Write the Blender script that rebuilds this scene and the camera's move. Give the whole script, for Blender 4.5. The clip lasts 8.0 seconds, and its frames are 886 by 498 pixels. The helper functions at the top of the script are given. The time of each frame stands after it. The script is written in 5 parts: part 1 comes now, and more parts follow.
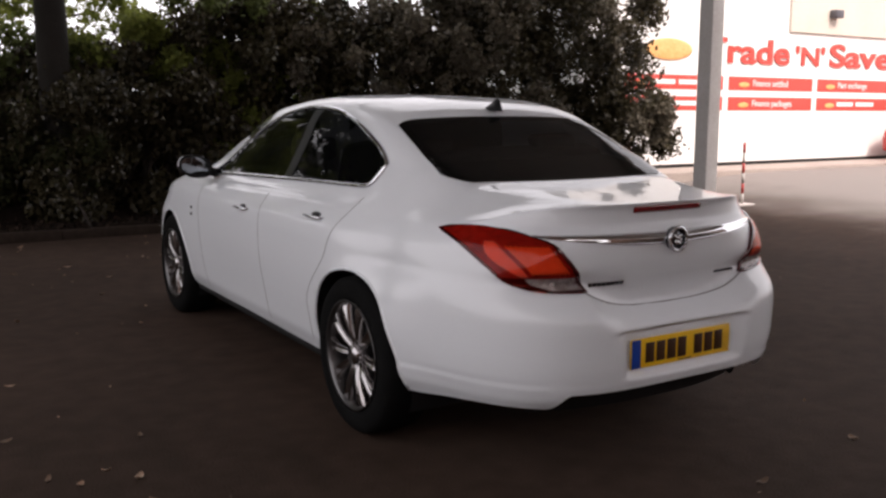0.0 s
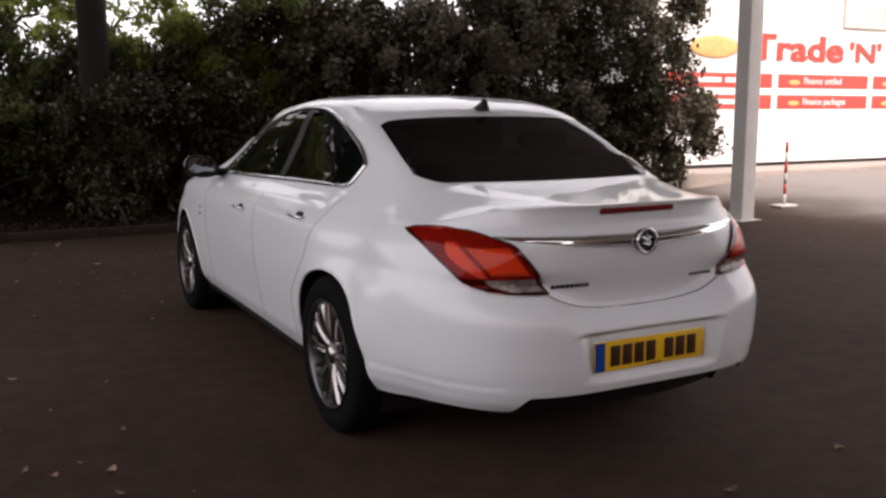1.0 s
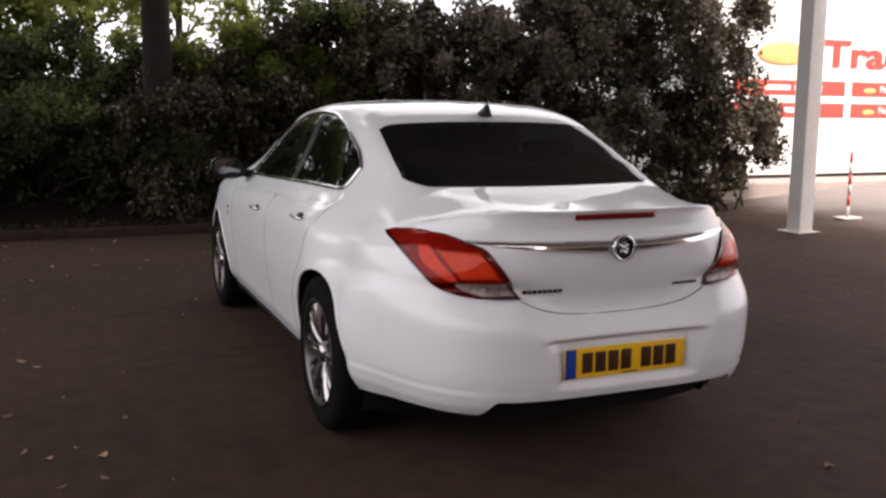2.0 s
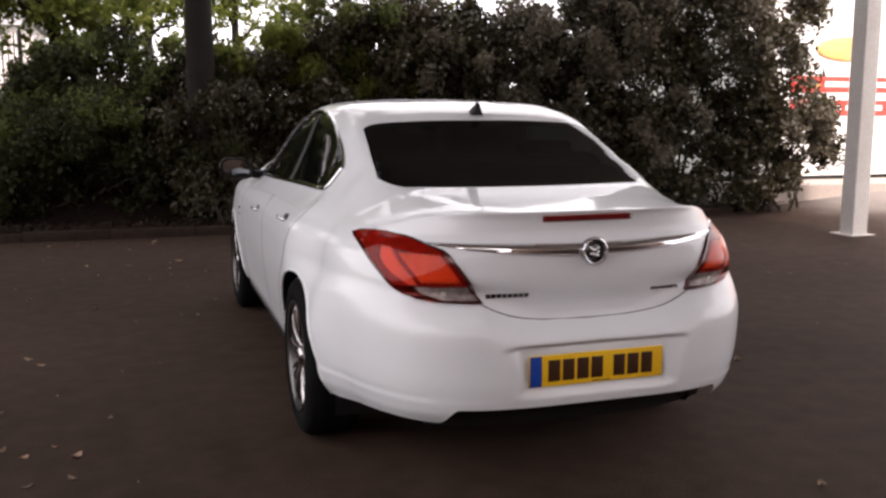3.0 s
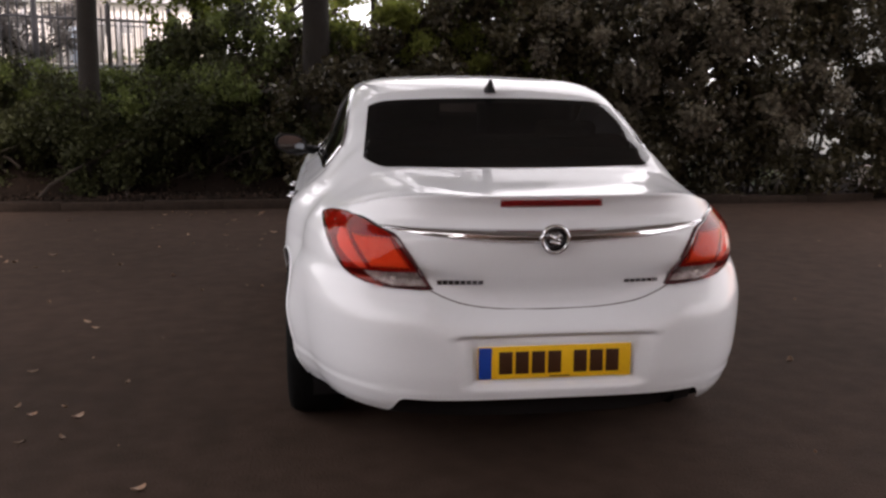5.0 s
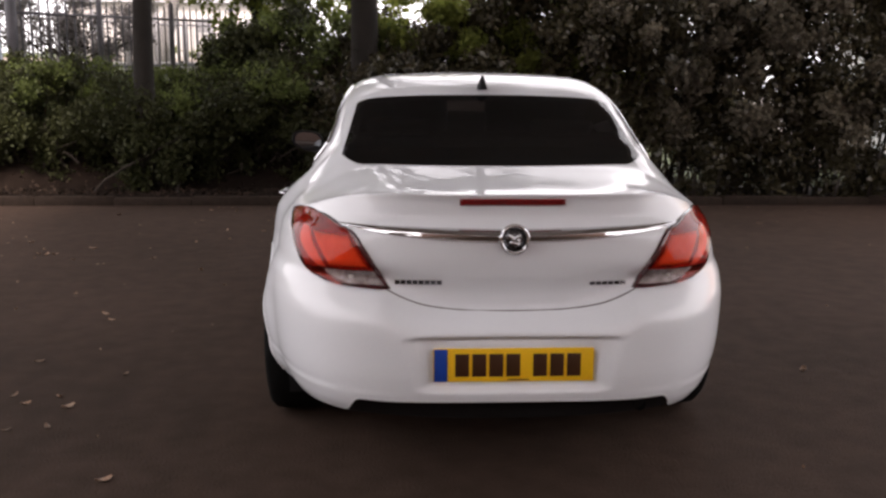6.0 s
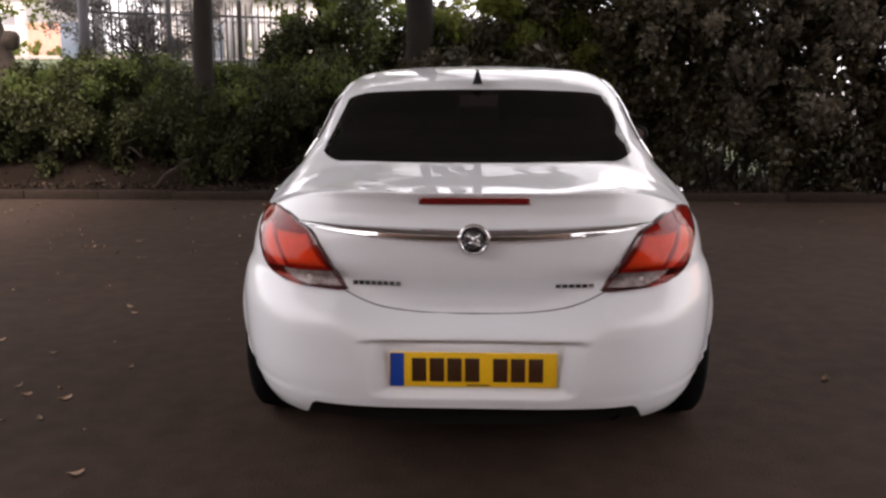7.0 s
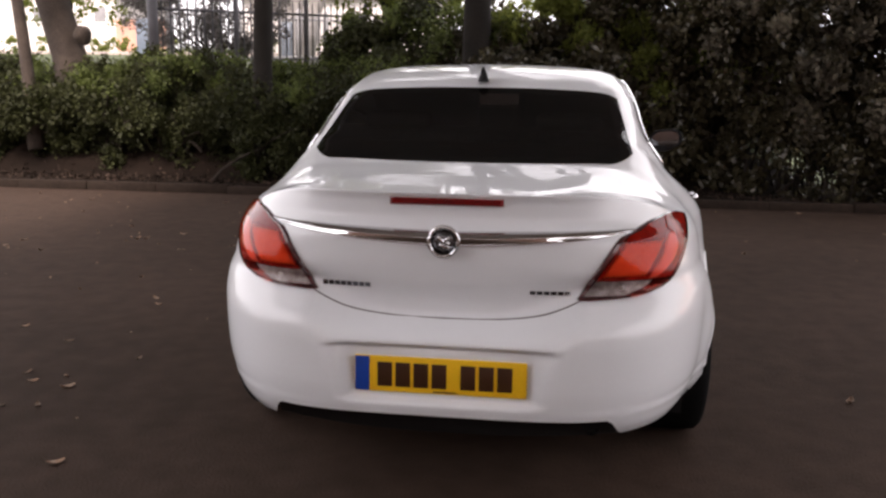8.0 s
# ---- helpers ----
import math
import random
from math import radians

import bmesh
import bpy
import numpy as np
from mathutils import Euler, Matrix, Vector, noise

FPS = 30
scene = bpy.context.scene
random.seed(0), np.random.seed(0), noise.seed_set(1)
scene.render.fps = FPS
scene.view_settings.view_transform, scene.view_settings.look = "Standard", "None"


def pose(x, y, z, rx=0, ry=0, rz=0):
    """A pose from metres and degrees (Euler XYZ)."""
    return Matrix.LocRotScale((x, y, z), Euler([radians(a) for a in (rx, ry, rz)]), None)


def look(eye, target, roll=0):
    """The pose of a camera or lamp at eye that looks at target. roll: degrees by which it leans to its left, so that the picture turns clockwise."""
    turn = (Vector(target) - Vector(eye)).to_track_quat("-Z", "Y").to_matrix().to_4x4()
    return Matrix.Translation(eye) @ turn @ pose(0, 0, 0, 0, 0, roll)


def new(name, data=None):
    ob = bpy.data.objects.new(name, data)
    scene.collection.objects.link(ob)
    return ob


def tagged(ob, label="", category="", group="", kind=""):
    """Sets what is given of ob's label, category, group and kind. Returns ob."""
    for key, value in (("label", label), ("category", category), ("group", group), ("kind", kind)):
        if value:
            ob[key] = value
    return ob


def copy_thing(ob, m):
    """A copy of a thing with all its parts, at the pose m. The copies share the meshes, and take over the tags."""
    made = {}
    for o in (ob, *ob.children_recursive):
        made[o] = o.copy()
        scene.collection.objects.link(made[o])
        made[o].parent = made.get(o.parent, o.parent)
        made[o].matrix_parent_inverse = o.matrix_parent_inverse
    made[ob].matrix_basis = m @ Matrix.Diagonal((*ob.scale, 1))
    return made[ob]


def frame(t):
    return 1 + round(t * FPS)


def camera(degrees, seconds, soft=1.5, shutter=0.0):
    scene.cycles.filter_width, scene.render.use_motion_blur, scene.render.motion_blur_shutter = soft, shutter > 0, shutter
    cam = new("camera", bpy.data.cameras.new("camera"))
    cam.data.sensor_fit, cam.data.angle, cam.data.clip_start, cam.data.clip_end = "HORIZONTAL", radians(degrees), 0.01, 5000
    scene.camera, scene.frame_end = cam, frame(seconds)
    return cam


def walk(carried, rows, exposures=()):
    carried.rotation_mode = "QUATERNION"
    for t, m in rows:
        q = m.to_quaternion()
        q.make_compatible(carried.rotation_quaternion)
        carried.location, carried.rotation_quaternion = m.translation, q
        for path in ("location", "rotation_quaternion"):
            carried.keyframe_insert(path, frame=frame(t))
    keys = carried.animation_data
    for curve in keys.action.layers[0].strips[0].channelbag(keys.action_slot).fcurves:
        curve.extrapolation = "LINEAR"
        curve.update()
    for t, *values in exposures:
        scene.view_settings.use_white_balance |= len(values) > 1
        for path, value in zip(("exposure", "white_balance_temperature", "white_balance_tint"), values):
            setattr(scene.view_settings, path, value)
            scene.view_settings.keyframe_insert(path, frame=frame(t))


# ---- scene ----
cam = camera(53.0, 8.0, soft=2.6)
PATH = [
    (0, (-2.482, -2.298, 1.346), (-1.441, -0.617, 1.043), 0.0),
    (0.5, (-2.315, -2.379, 1.348), (-1.329, -0.666, 1.04), 0.5),
    (1, (-2.174, -2.469, 1.349), (-1.25, -0.721, 1.045), -0.2),
    (1.5, (-2.024, -2.607, 1.351), (-1.187, -0.816, 1.051), 0.3),
    (3, (-1.463, -2.706, 1.335), (-0.843, -0.827, 1.046), -0.0),
    (3.5, (-1.274, -2.752, 1.342), (-0.757, -0.848, 1.016), 0.5),
    (4, (-1.119, -2.757, 1.334), (-0.679, -0.834, 1.003), 0.4),
    (4.5, (-0.95, -2.751, 1.35), (-0.595, -0.811, 1.016), 1.0),
    (5.8, (-0.438, -2.781, 1.34), (-0.307, -0.816, 0.99), -0.3),
    (6, (-0.369, -2.743, 1.342), (-0.27, -0.776, 0.994), 0.3),
    (6.5, (-0.191, -2.692, 1.343), (-0.179, -0.722, 0.995), -0.3),
    (7, (0.03, -2.65, 1.345), (-0.061, -0.685, 0.984), -0.1),
    (7.5, (0.188, -2.615, 1.337), (0.027, -0.657, 0.963), 0.3),
    (8, (0.342, -2.527, 1.332), (0.081, -0.577, 0.972), 0.8),
]
EXPOSURES = [(0, 0.36, 7000, 20), (1.5, 0.68, 7000, 20), (3, 1.05, 7100, 21), (4.5, 0.95, 7100, 21), (6, 1.10, 7100, 21), (8, 1.12, 7100, 21)]
walk(cam, [(t, look(eye, target, roll)) for t, eye, target, roll in PATH], EXPOSURES)

# ---- world and light ----
world = bpy.data.worlds.new("world")
scene.world = world
world.use_nodes = True
_wt = world.node_tree
_sky = _wt.nodes.new("ShaderNodeTexSky")
_sky.sky_type = "NISHITA"
_sky.sun_disc = False
_sky.sun_elevation = radians(48)
_sky.sun_rotation = radians(183)
_sky.air_density, _sky.dust_density, _sky.ozone_density = 0.7, 6.0, 0.4
_soft = _wt.nodes.new("ShaderNodeHueSaturation")
_soft.inputs["Saturation"].default_value = 0.55
_wt.links.new(_sky.outputs[0], _soft.inputs["Color"])
_haze = _wt.nodes.new("ShaderNodeMix")
_haze.data_type = "RGBA"
_haze.inputs["Factor"].default_value = 0.7
_haze.inputs["B"].default_value = (10.6, 11.1, 11.7, 1)
_wt.links.new(_soft.outputs["Color"], _haze.inputs["A"])
_wt.links.new(_haze.outputs["Result"], _wt.nodes["Background"].inputs[0])
_wt.nodes["Background"].inputs[1].default_value = 0.15
sun = new("sun", bpy.data.lights.new("sun", "SUN"))
sun.data.energy, sun.data.angle, sun.data.color = 2.6, radians(14), (1.0, 0.96, 0.9)
sun.matrix_world = look((-0.6, -9.9, 13.0), (0, 2, 0))


# ---- materials ----
def material(name, color, rough=0.6, metal=0.0, vary=0.15, scale=4.0, bump=0.0, bump_scale=60.0,
             coat=0.0, transmission=0.0, color2=None, per_object=0.0, island=0.0, ior=1.45, subsurface=0.0):
    """A principled material with two scales of colour variation and a fine bump."""
    m = bpy.data.materials.new(name)
    m.use_nodes = True
    nt = m.node_tree
    p = nt.nodes["Principled BSDF"]
    p.inputs["Roughness"].default_value = rough
    p.inputs["Metallic"].default_value = metal
    p.inputs["Coat Weight"].default_value = coat
    p.inputs["Coat Roughness"].default_value = 0.03
    p.inputs["Transmission Weight"].default_value = transmission
    p.inputs["IOR"].default_value = ior
    col2 = color2 or tuple(c * 0.6 for c in color)
    p.inputs["Base Color"].default_value = (*color, 1)
    tex = nt.nodes.new("ShaderNodeTexCoord")
    if vary > 0:
        n1 = nt.nodes.new("ShaderNodeTexNoise")
        n1.inputs["Scale"].default_value = scale
        n1.inputs["Detail"].default_value = 6
        n2 = nt.nodes.new("ShaderNodeTexNoise")
        n2.inputs["Scale"].default_value = scale * 14
        n2.inputs["Detail"].default_value = 3
        nt.links.new(tex.outputs["Object"], n1.inputs["Vector"])
        nt.links.new(tex.outputs["Object"], n2.inputs["Vector"])
        add = nt.nodes.new("ShaderNodeMath")
        add.operation = "ADD"
        nt.links.new(n1.outputs["Fac"], add.inputs[0])
        nt.links.new(n2.outputs["Fac"], add.inputs[1])
        ramp = nt.nodes.new("ShaderNodeMapRange")
        ramp.inputs["From Min"].default_value = 0.75
        ramp.inputs["From Max"].default_value = 1.25
        ramp.inputs["To Min"].default_value = 0.0
        ramp.inputs["To Max"].default_value = min(1.0, vary * 3)
        nt.links.new(add.outputs[0], ramp.inputs["Value"])
        mix = nt.nodes.new("ShaderNodeMix")
        mix.data_type = "RGBA"
        mix.inputs["A"].default_value = (*color, 1)
        mix.inputs["B"].default_value = (*col2, 1)
        nt.links.new(ramp.outputs[0], mix.inputs["Factor"])
        last = mix.outputs["Result"]
        if per_object > 0 or island > 0:
            hsv = nt.nodes.new("ShaderNodeHueSaturation")
            src = nt.nodes.new("ShaderNodeObjectInfo" if per_object > 0 else "ShaderNodeNewGeometry")
            amount = per_object or island
            mr = nt.nodes.new("ShaderNodeMapRange")
            mr.inputs["To Min"].default_value = 1 - amount
            mr.inputs["To Max"].default_value = 1 + amount
            nt.links.new(src.outputs["Random" if per_object > 0 else "Random Per Island"], mr.inputs["Value"])
            nt.links.new(mr.outputs[0], hsv.inputs["Value"])
            nt.links.new(last, hsv.inputs["Color"])
            last = hsv.outputs["Color"]
        nt.links.new(last, p.inputs["Base Color"])
    if bump > 0:
        nb = nt.nodes.new("ShaderNodeTexNoise")
        nb.inputs["Scale"].default_value = bump_scale
        nb.inputs["Detail"].default_value = 5
        nt.links.new(tex.outputs["Object"], nb.inputs["Vector"])
        bp = nt.nodes.new("ShaderNodeBump")
        bp.inputs["Strength"].default_value = bump
        bp.inputs["Distance"].default_value = 0.01
        nt.links.new(nb.outputs["Fac"], bp.inputs["Height"])
        nt.links.new(bp.outputs[0], p.inputs["Normal"])
    return m


def leaf_material(name, color, color2, gloss=0.45, through_light=0.35):
    m = material(name, color, rough=gloss, vary=0.3, scale=1.3, color2=color2, island=0.25)
    nt = m.node_tree
    p = nt.nodes["Principled BSDF"]
    p.inputs["Specular IOR Level"].default_value = 0.22
    tr = nt.nodes.new("ShaderNodeBsdfTranslucent")
    src = p.inputs["Base Color"].links[0].from_socket
    nt.links.new(src, tr.inputs["Color"])
    mx = nt.nodes.new("ShaderNodeMixShader")
    mx.inputs[0].default_value = through_light
    nt.links.new(p.outputs[0], mx.inputs[1])
    nt.links.new(tr.outputs[0], mx.inputs[2])
    nt.links.new(mx.outputs[0], nt.nodes["Material Output"].inputs["Surface"])
    return m


M_PAINT = material("white_car_paint", (0.755, 0.78, 0.805), rough=0.5, vary=0.03, scale=3, color2=(0.71, 0.73, 0.745), coat=0.8)
M_GLASS = material("tinted_glass", (0.03, 0.032, 0.036), rough=0.02, vary=0, coat=0.0, transmission=0.92, ior=1.26)
M_FRIT = material("black_glass_border", (0.008, 0.008, 0.009), rough=0.3, vary=0)
M_CHROME = material("chrome", (0.75, 0.76, 0.78), rough=0.07, metal=1.0, vary=0.05, scale=30)
M_BLACK = material("black_plastic", (0.018, 0.018, 0.019), rough=0.5, vary=0.2, scale=10, bump=0.1, bump_scale=300)
M_GAP = material("panel_gap_dark", (0.02, 0.02, 0.02), rough=0.8, vary=0.1)
M_SEAM = material("grey_panel_seam", (0.2, 0.195, 0.19), rough=0.7, vary=0.2)
M_MIRROR = material("tinted_mirror", (0.30, 0.33, 0.36), rough=0.03, metal=1.0, vary=0)
M_NAME = material("dull_chrome", (0.16, 0.16, 0.17), rough=0.25, metal=1.0, vary=0.2, scale=40)
M_TYRE = material("tyre_rubber", (0.008, 0.008, 0.008), rough=0.9, vary=0.3, scale=9, bump=0.25, bump_scale=120)
M_ALLOY = material("silver_alloy", (0.44, 0.42, 0.42), rough=0.17, metal=1.0, vary=0.1, scale=20)
# darker copy of the alloy, with the rim's own shade in the colour
M_ALLOY_DARK = material("shaded_alloy", (0.14, 0.135, 0.135), rough=0.35, metal=1.0, vary=0.2, scale=12)
M_LAMP_RED = material("red_lamp_lens", (0.22, 0.008, 0.009), rough=0.06, vary=0.25, scale=6, color2=(0.12, 0.004, 0.004), coat=1.0)
M_LENS_RED = material("clear_red_lens", (0.98, 0.085, 0.045), rough=0.015, vary=0, transmission=1.0, ior=1.28)
M_LENS_CLEAR = material("clear_colourless_lens", (0.92, 0.90, 0.89), rough=0.015, vary=0, transmission=1.0, ior=1.28)
M_LAMP_BACK = material("dark_red_lamp_bowl", (0.45, 0.10, 0.08), rough=0.35, vary=0.33, scale=25, color2=(0.2, 0.03, 0.025), bump=0.3, bump_scale=120)
M_LAMP_AMBER = material("orange_lamp_block", (1.0, 0.85, 0.4), rough=0.3, vary=0.33, scale=40, color2=(0.95, 0.6, 0.25), bump=0.4, bump_scale=160)
M_LAMP_GUIDE = material("pale_orange_light_guide", (1.0, 1.0, 0.95), rough=0.25, vary=0.2, scale=30, color2=(1.0, 0.85, 0.75), bump=0.2, bump_scale=120)
M_LAMP_CLEAR = material("silver_reversing_reflector", (0.85, 0.81, 0.80), rough=0.25, metal=0.55, vary=0.33, scale=45, color2=(0.26, 0.18, 0.17), bump=0.6, bump_scale=140)
M_LAMP_TRIM = material("dark_red_lamp_edge", (0.06, 0.008, 0.01), rough=0.2, vary=0.1, coat=0.8)
M_PLATE = material("yellow_reflective_plate", (0.92, 0.54, 0.02), rough=0.3, vary=0.08, scale=12)
M_PLATE_BLUE = material("plate_blue_band", (0.01, 0.06, 0.35), rough=0.3, vary=0.1)
M_PLATE_INK = material("plate_dark_print", (0.05, 0.018, 0.006), rough=0.4, vary=0.1)
M_SEAT = material("seat_fabric", (0.03, 0.03, 0.033), rough=0.9, vary=0.3, scale=20)
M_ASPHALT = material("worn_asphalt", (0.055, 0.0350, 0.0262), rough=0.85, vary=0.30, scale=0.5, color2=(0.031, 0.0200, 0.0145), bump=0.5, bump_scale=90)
M_TYRE.node_tree.nodes["Principled BSDF"].inputs["Specular IOR Level"].default_value = 0.08
M_ASPHALT.node_tree.nodes["Principled BSDF"].inputs["Specular IOR Level"].default_value = 0.12
M_BLACK.node_tree.nodes["Principled BSDF"].inputs["Specular IOR Level"].default_value = 0.2


def paint_sunlit_beyond(m, pale, x0, x1):
    """Lets the ground turn paler from x0 to x1, along an uneven line, standing for sunlit ground."""
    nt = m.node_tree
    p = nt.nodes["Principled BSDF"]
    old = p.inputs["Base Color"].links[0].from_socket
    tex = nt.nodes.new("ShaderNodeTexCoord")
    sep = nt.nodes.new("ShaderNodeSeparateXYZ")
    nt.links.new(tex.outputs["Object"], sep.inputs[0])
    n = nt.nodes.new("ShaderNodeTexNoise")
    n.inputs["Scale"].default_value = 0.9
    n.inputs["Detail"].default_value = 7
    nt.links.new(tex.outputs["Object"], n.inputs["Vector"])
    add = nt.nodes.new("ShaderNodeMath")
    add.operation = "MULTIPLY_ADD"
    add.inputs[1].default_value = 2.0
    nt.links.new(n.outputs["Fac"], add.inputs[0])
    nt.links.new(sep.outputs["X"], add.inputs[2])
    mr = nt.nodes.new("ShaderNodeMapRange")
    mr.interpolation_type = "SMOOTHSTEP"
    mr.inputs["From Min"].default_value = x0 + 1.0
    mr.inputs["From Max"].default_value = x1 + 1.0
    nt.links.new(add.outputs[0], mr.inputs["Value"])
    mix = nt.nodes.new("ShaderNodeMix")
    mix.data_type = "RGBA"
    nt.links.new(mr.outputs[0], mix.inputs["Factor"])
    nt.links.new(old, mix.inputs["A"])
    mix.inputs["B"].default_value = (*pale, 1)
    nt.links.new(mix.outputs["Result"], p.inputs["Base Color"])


# sunlit ground beyond the canopy's shade, put into the asphalt's colour
paint_sunlit_beyond(M_ASPHALT, (0.25, 0.225, 0.21), 6.6, 9.4)
# unseen pale ground on the left, added to bounce light onto the car
paint_sunlit_beyond(M_ASPHALT, (0.25, 0.235, 0.225), -8.2, -10.5)
# earth darkened: the shade under the hedge is put into its colour
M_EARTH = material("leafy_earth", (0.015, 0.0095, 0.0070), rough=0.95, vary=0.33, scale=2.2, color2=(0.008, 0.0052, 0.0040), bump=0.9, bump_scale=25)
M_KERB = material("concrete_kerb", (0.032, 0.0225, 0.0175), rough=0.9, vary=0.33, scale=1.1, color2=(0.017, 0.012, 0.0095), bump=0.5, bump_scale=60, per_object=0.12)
M_PINK_PAVING = material("pinkish_paving", (0.42, 0.35, 0.31), rough=0.9, vary=0.3, scale=1.5, color2=(0.32, 0.27, 0.24), bump=0.3)
M_LEAF_DARK = leaf_material("dark_glossy_leaf", (0.078, 0.066, 0.036), (0.036, 0.031, 0.018), gloss=0.26, through_light=0.25)
M_LEAF_DARK.node_tree.nodes["Principled BSDF"].inputs["Specular IOR Level"].default_value = 0.5
M_LEAF_HEDGE = leaf_material("hedge_leaf", (0.045, 0.050, 0.018), (0.021, 0.023, 0.009), gloss=0.55, through_light=0.3)
# paler leaf copies: light on shrub tops and fronts, put into the colour
M_LEAF_LIT_TOP = leaf_material("lit_top_olive_leaf", (0.13, 0.16, 0.048), (0.07, 0.088, 0.028), gloss=0.5, through_light=0.45)
M_LEAF_PALE = leaf_material("pale_grey_brown_leaf", (0.17, 0.146, 0.105), (0.078, 0.067, 0.049), gloss=0.4, through_light=0.25)
# tree leaf colour raised beyond natural, sunlight put into it
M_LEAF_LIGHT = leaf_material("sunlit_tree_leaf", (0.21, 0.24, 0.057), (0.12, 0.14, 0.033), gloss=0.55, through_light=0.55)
M_LEAF_GREY = leaf_material("pale_grey_leaf", (0.27, 0.25, 0.24), (0.15, 0.135, 0.13), gloss=0.5, through_light=0.35)
M_TWIG = material("dark_twig", (0.035, 0.026, 0.02), rough=0.95, vary=0.3, scale=6)
M_BARK = material("dark_bark", (0.017, 0.0135, 0.011), rough=0.95, vary=0.33, scale=5, color2=(0.011, 0.0085, 0.007), bump=1.0, bump_scale=30)
M_BARK_PALE = material("pale_grey_bark", (0.36, 0.335, 0.325), rough=0.9, vary=0.33, scale=3, color2=(0.2, 0.18, 0.175), bump=0.7, bump_scale=25)
M_BARK_BROWN = material("brown_bark", (0.075, 0.055, 0.044), rough=0.95, vary=0.33, scale=4, color2=(0.035, 0.026, 0.021), bump=1.0, bump_scale=22)
M_GRASS = material("rough_grass", (0.055, 0.07, 0.02), rough=0.95, vary=0.33, scale=1.2, color2=(0.03, 0.04, 0.014), bump=0.9, bump_scale=30)
M_IRON = material("dark_painted_railing", (0.11, 0.105, 0.12), rough=0.5, vary=0.2, scale=10)
M_IRON_PALE = material("pale_grey_railing", (0.36, 0.35, 0.37), rough=0.5, vary=0.25, scale=8)
M_STEEL_WHITE = material("white_painted_steel", (0.62, 0.60, 0.58), rough=0.45, vary=0.25, scale=2.5, color2=(0.5, 0.47, 0.44), bump=0.05)
M_WALL_WHITE = material("white_cladding", (0.86, 0.85, 0.83), rough=0.55, vary=0.06, scale=1.2, color2=(0.78, 0.76, 0.73))
M_WALL_BEIGE = material("beige_render", (0.70, 0.63, 0.55), rough=0.85, vary=0.15, scale=1.5, color2=(0.55, 0.48, 0.41), bump=0.2)
M_HOUSE = material("pale_house_render", (0.6, 0.55, 0.53), rough=0.85, vary=0.2, scale=1.0, color2=(0.5, 0.45, 0.43))
M_SIGN_RED = material("red_sign_vinyl", (0.74, 0.075, 0.055), rough=0.4, vary=0.08, scale=2)
M_SIGN_ORANGE = material("orange_sign_vinyl", (0.85, 0.34, 0.10), rough=0.4, vary=0.3, scale=1.5, color2=(0.86, 0.52, 0.22))
M_SIGN_WHITE = material("white_sign_print", (0.85, 0.84, 0.82), rough=0.45, vary=0.05)
M_RED_PAINT = material("red_paint", (0.5, 0.03, 0.025), rough=0.3, vary=0.1, coat=0.6)
M_POST_WHITE = material("white_post_paint", (0.6, 0.55, 0.52), rough=0.5, vary=0.2, scale=10)
M_BRICK_FAR = material("far_red_brick", (0.5, 0.24, 0.19), rough=0.9, vary=0.3, scale=3, color2=(0.55, 0.34, 0.25))
M_ROOF_GREY = material("grey_roof_tiles", (0.28, 0.27, 0.28), rough=0.8, vary=0.25, scale=2)
M_CANOPY = material("pale_canopy_soffit", (0.44, 0.43, 0.41), rough=0.7, vary=0.15, scale=1.0)
M_DRY_LEAF = material("dry_fallen_leaf", (0.28, 0.22, 0.17), rough=0.8, vary=0.33, scale=9, color2=(0.2, 0.10, 0.055), per_object=0.5)
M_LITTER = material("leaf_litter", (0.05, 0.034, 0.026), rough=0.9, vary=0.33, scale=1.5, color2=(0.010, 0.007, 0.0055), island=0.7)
M_ADDED_WALL = material("brown_brick", (0.16, 0.09, 0.065), rough=0.9, vary=0.3, scale=3, color2=(0.09, 0.055, 0.042), bump=0.4)
M_BLUE_GREY = material("blue_grey_metal", (0.3, 0.36, 0.45), rough=0.6, vary=0.2)
for _m in (M_EARTH, M_KERB, M_LITTER):
    _m.node_tree.nodes["Principled BSDF"].inputs["Specular IOR Level"].default_value = 0.1


# ---- mesh helpers ----
def mesh_object(name, verts, faces, mat, parent=None, smooth=True, label=""):
    me = bpy.data.meshes.new(name)
    me.from_pydata([tuple(v) for v in verts], [], faces)
    me.materials.append(mat)
    if smooth:
        me.polygons.foreach_set("use_smooth", [True] * len(me.polygons))
    me.update()
    ob = new(name, me)
    if parent is not None:
        ob.parent = parent
    if label:
        tagged(ob, label)
    return ob


def part(name, bm, mat, parent=None, label="", smooth=True):
    me = bpy.data.meshes.new(name)
    bm.to_mesh(me)
    bm.free()
    me.materials.append(mat)
    if smooth:
        me.polygons.foreach_set("use_smooth", [True] * len(me.polygons))
    ob = new(name, me)
    if parent is not None:
        ob.parent = parent
    if label:
        tagged(ob, label)
    return ob


def thing(name, label, category, group="", kind="", at=(0, 0, 0), turn=0.0):
    e = new(name)
    e.matrix_world = pose(*at, 0, 0, turn)
    return tagged(e, label, category, group, kind)


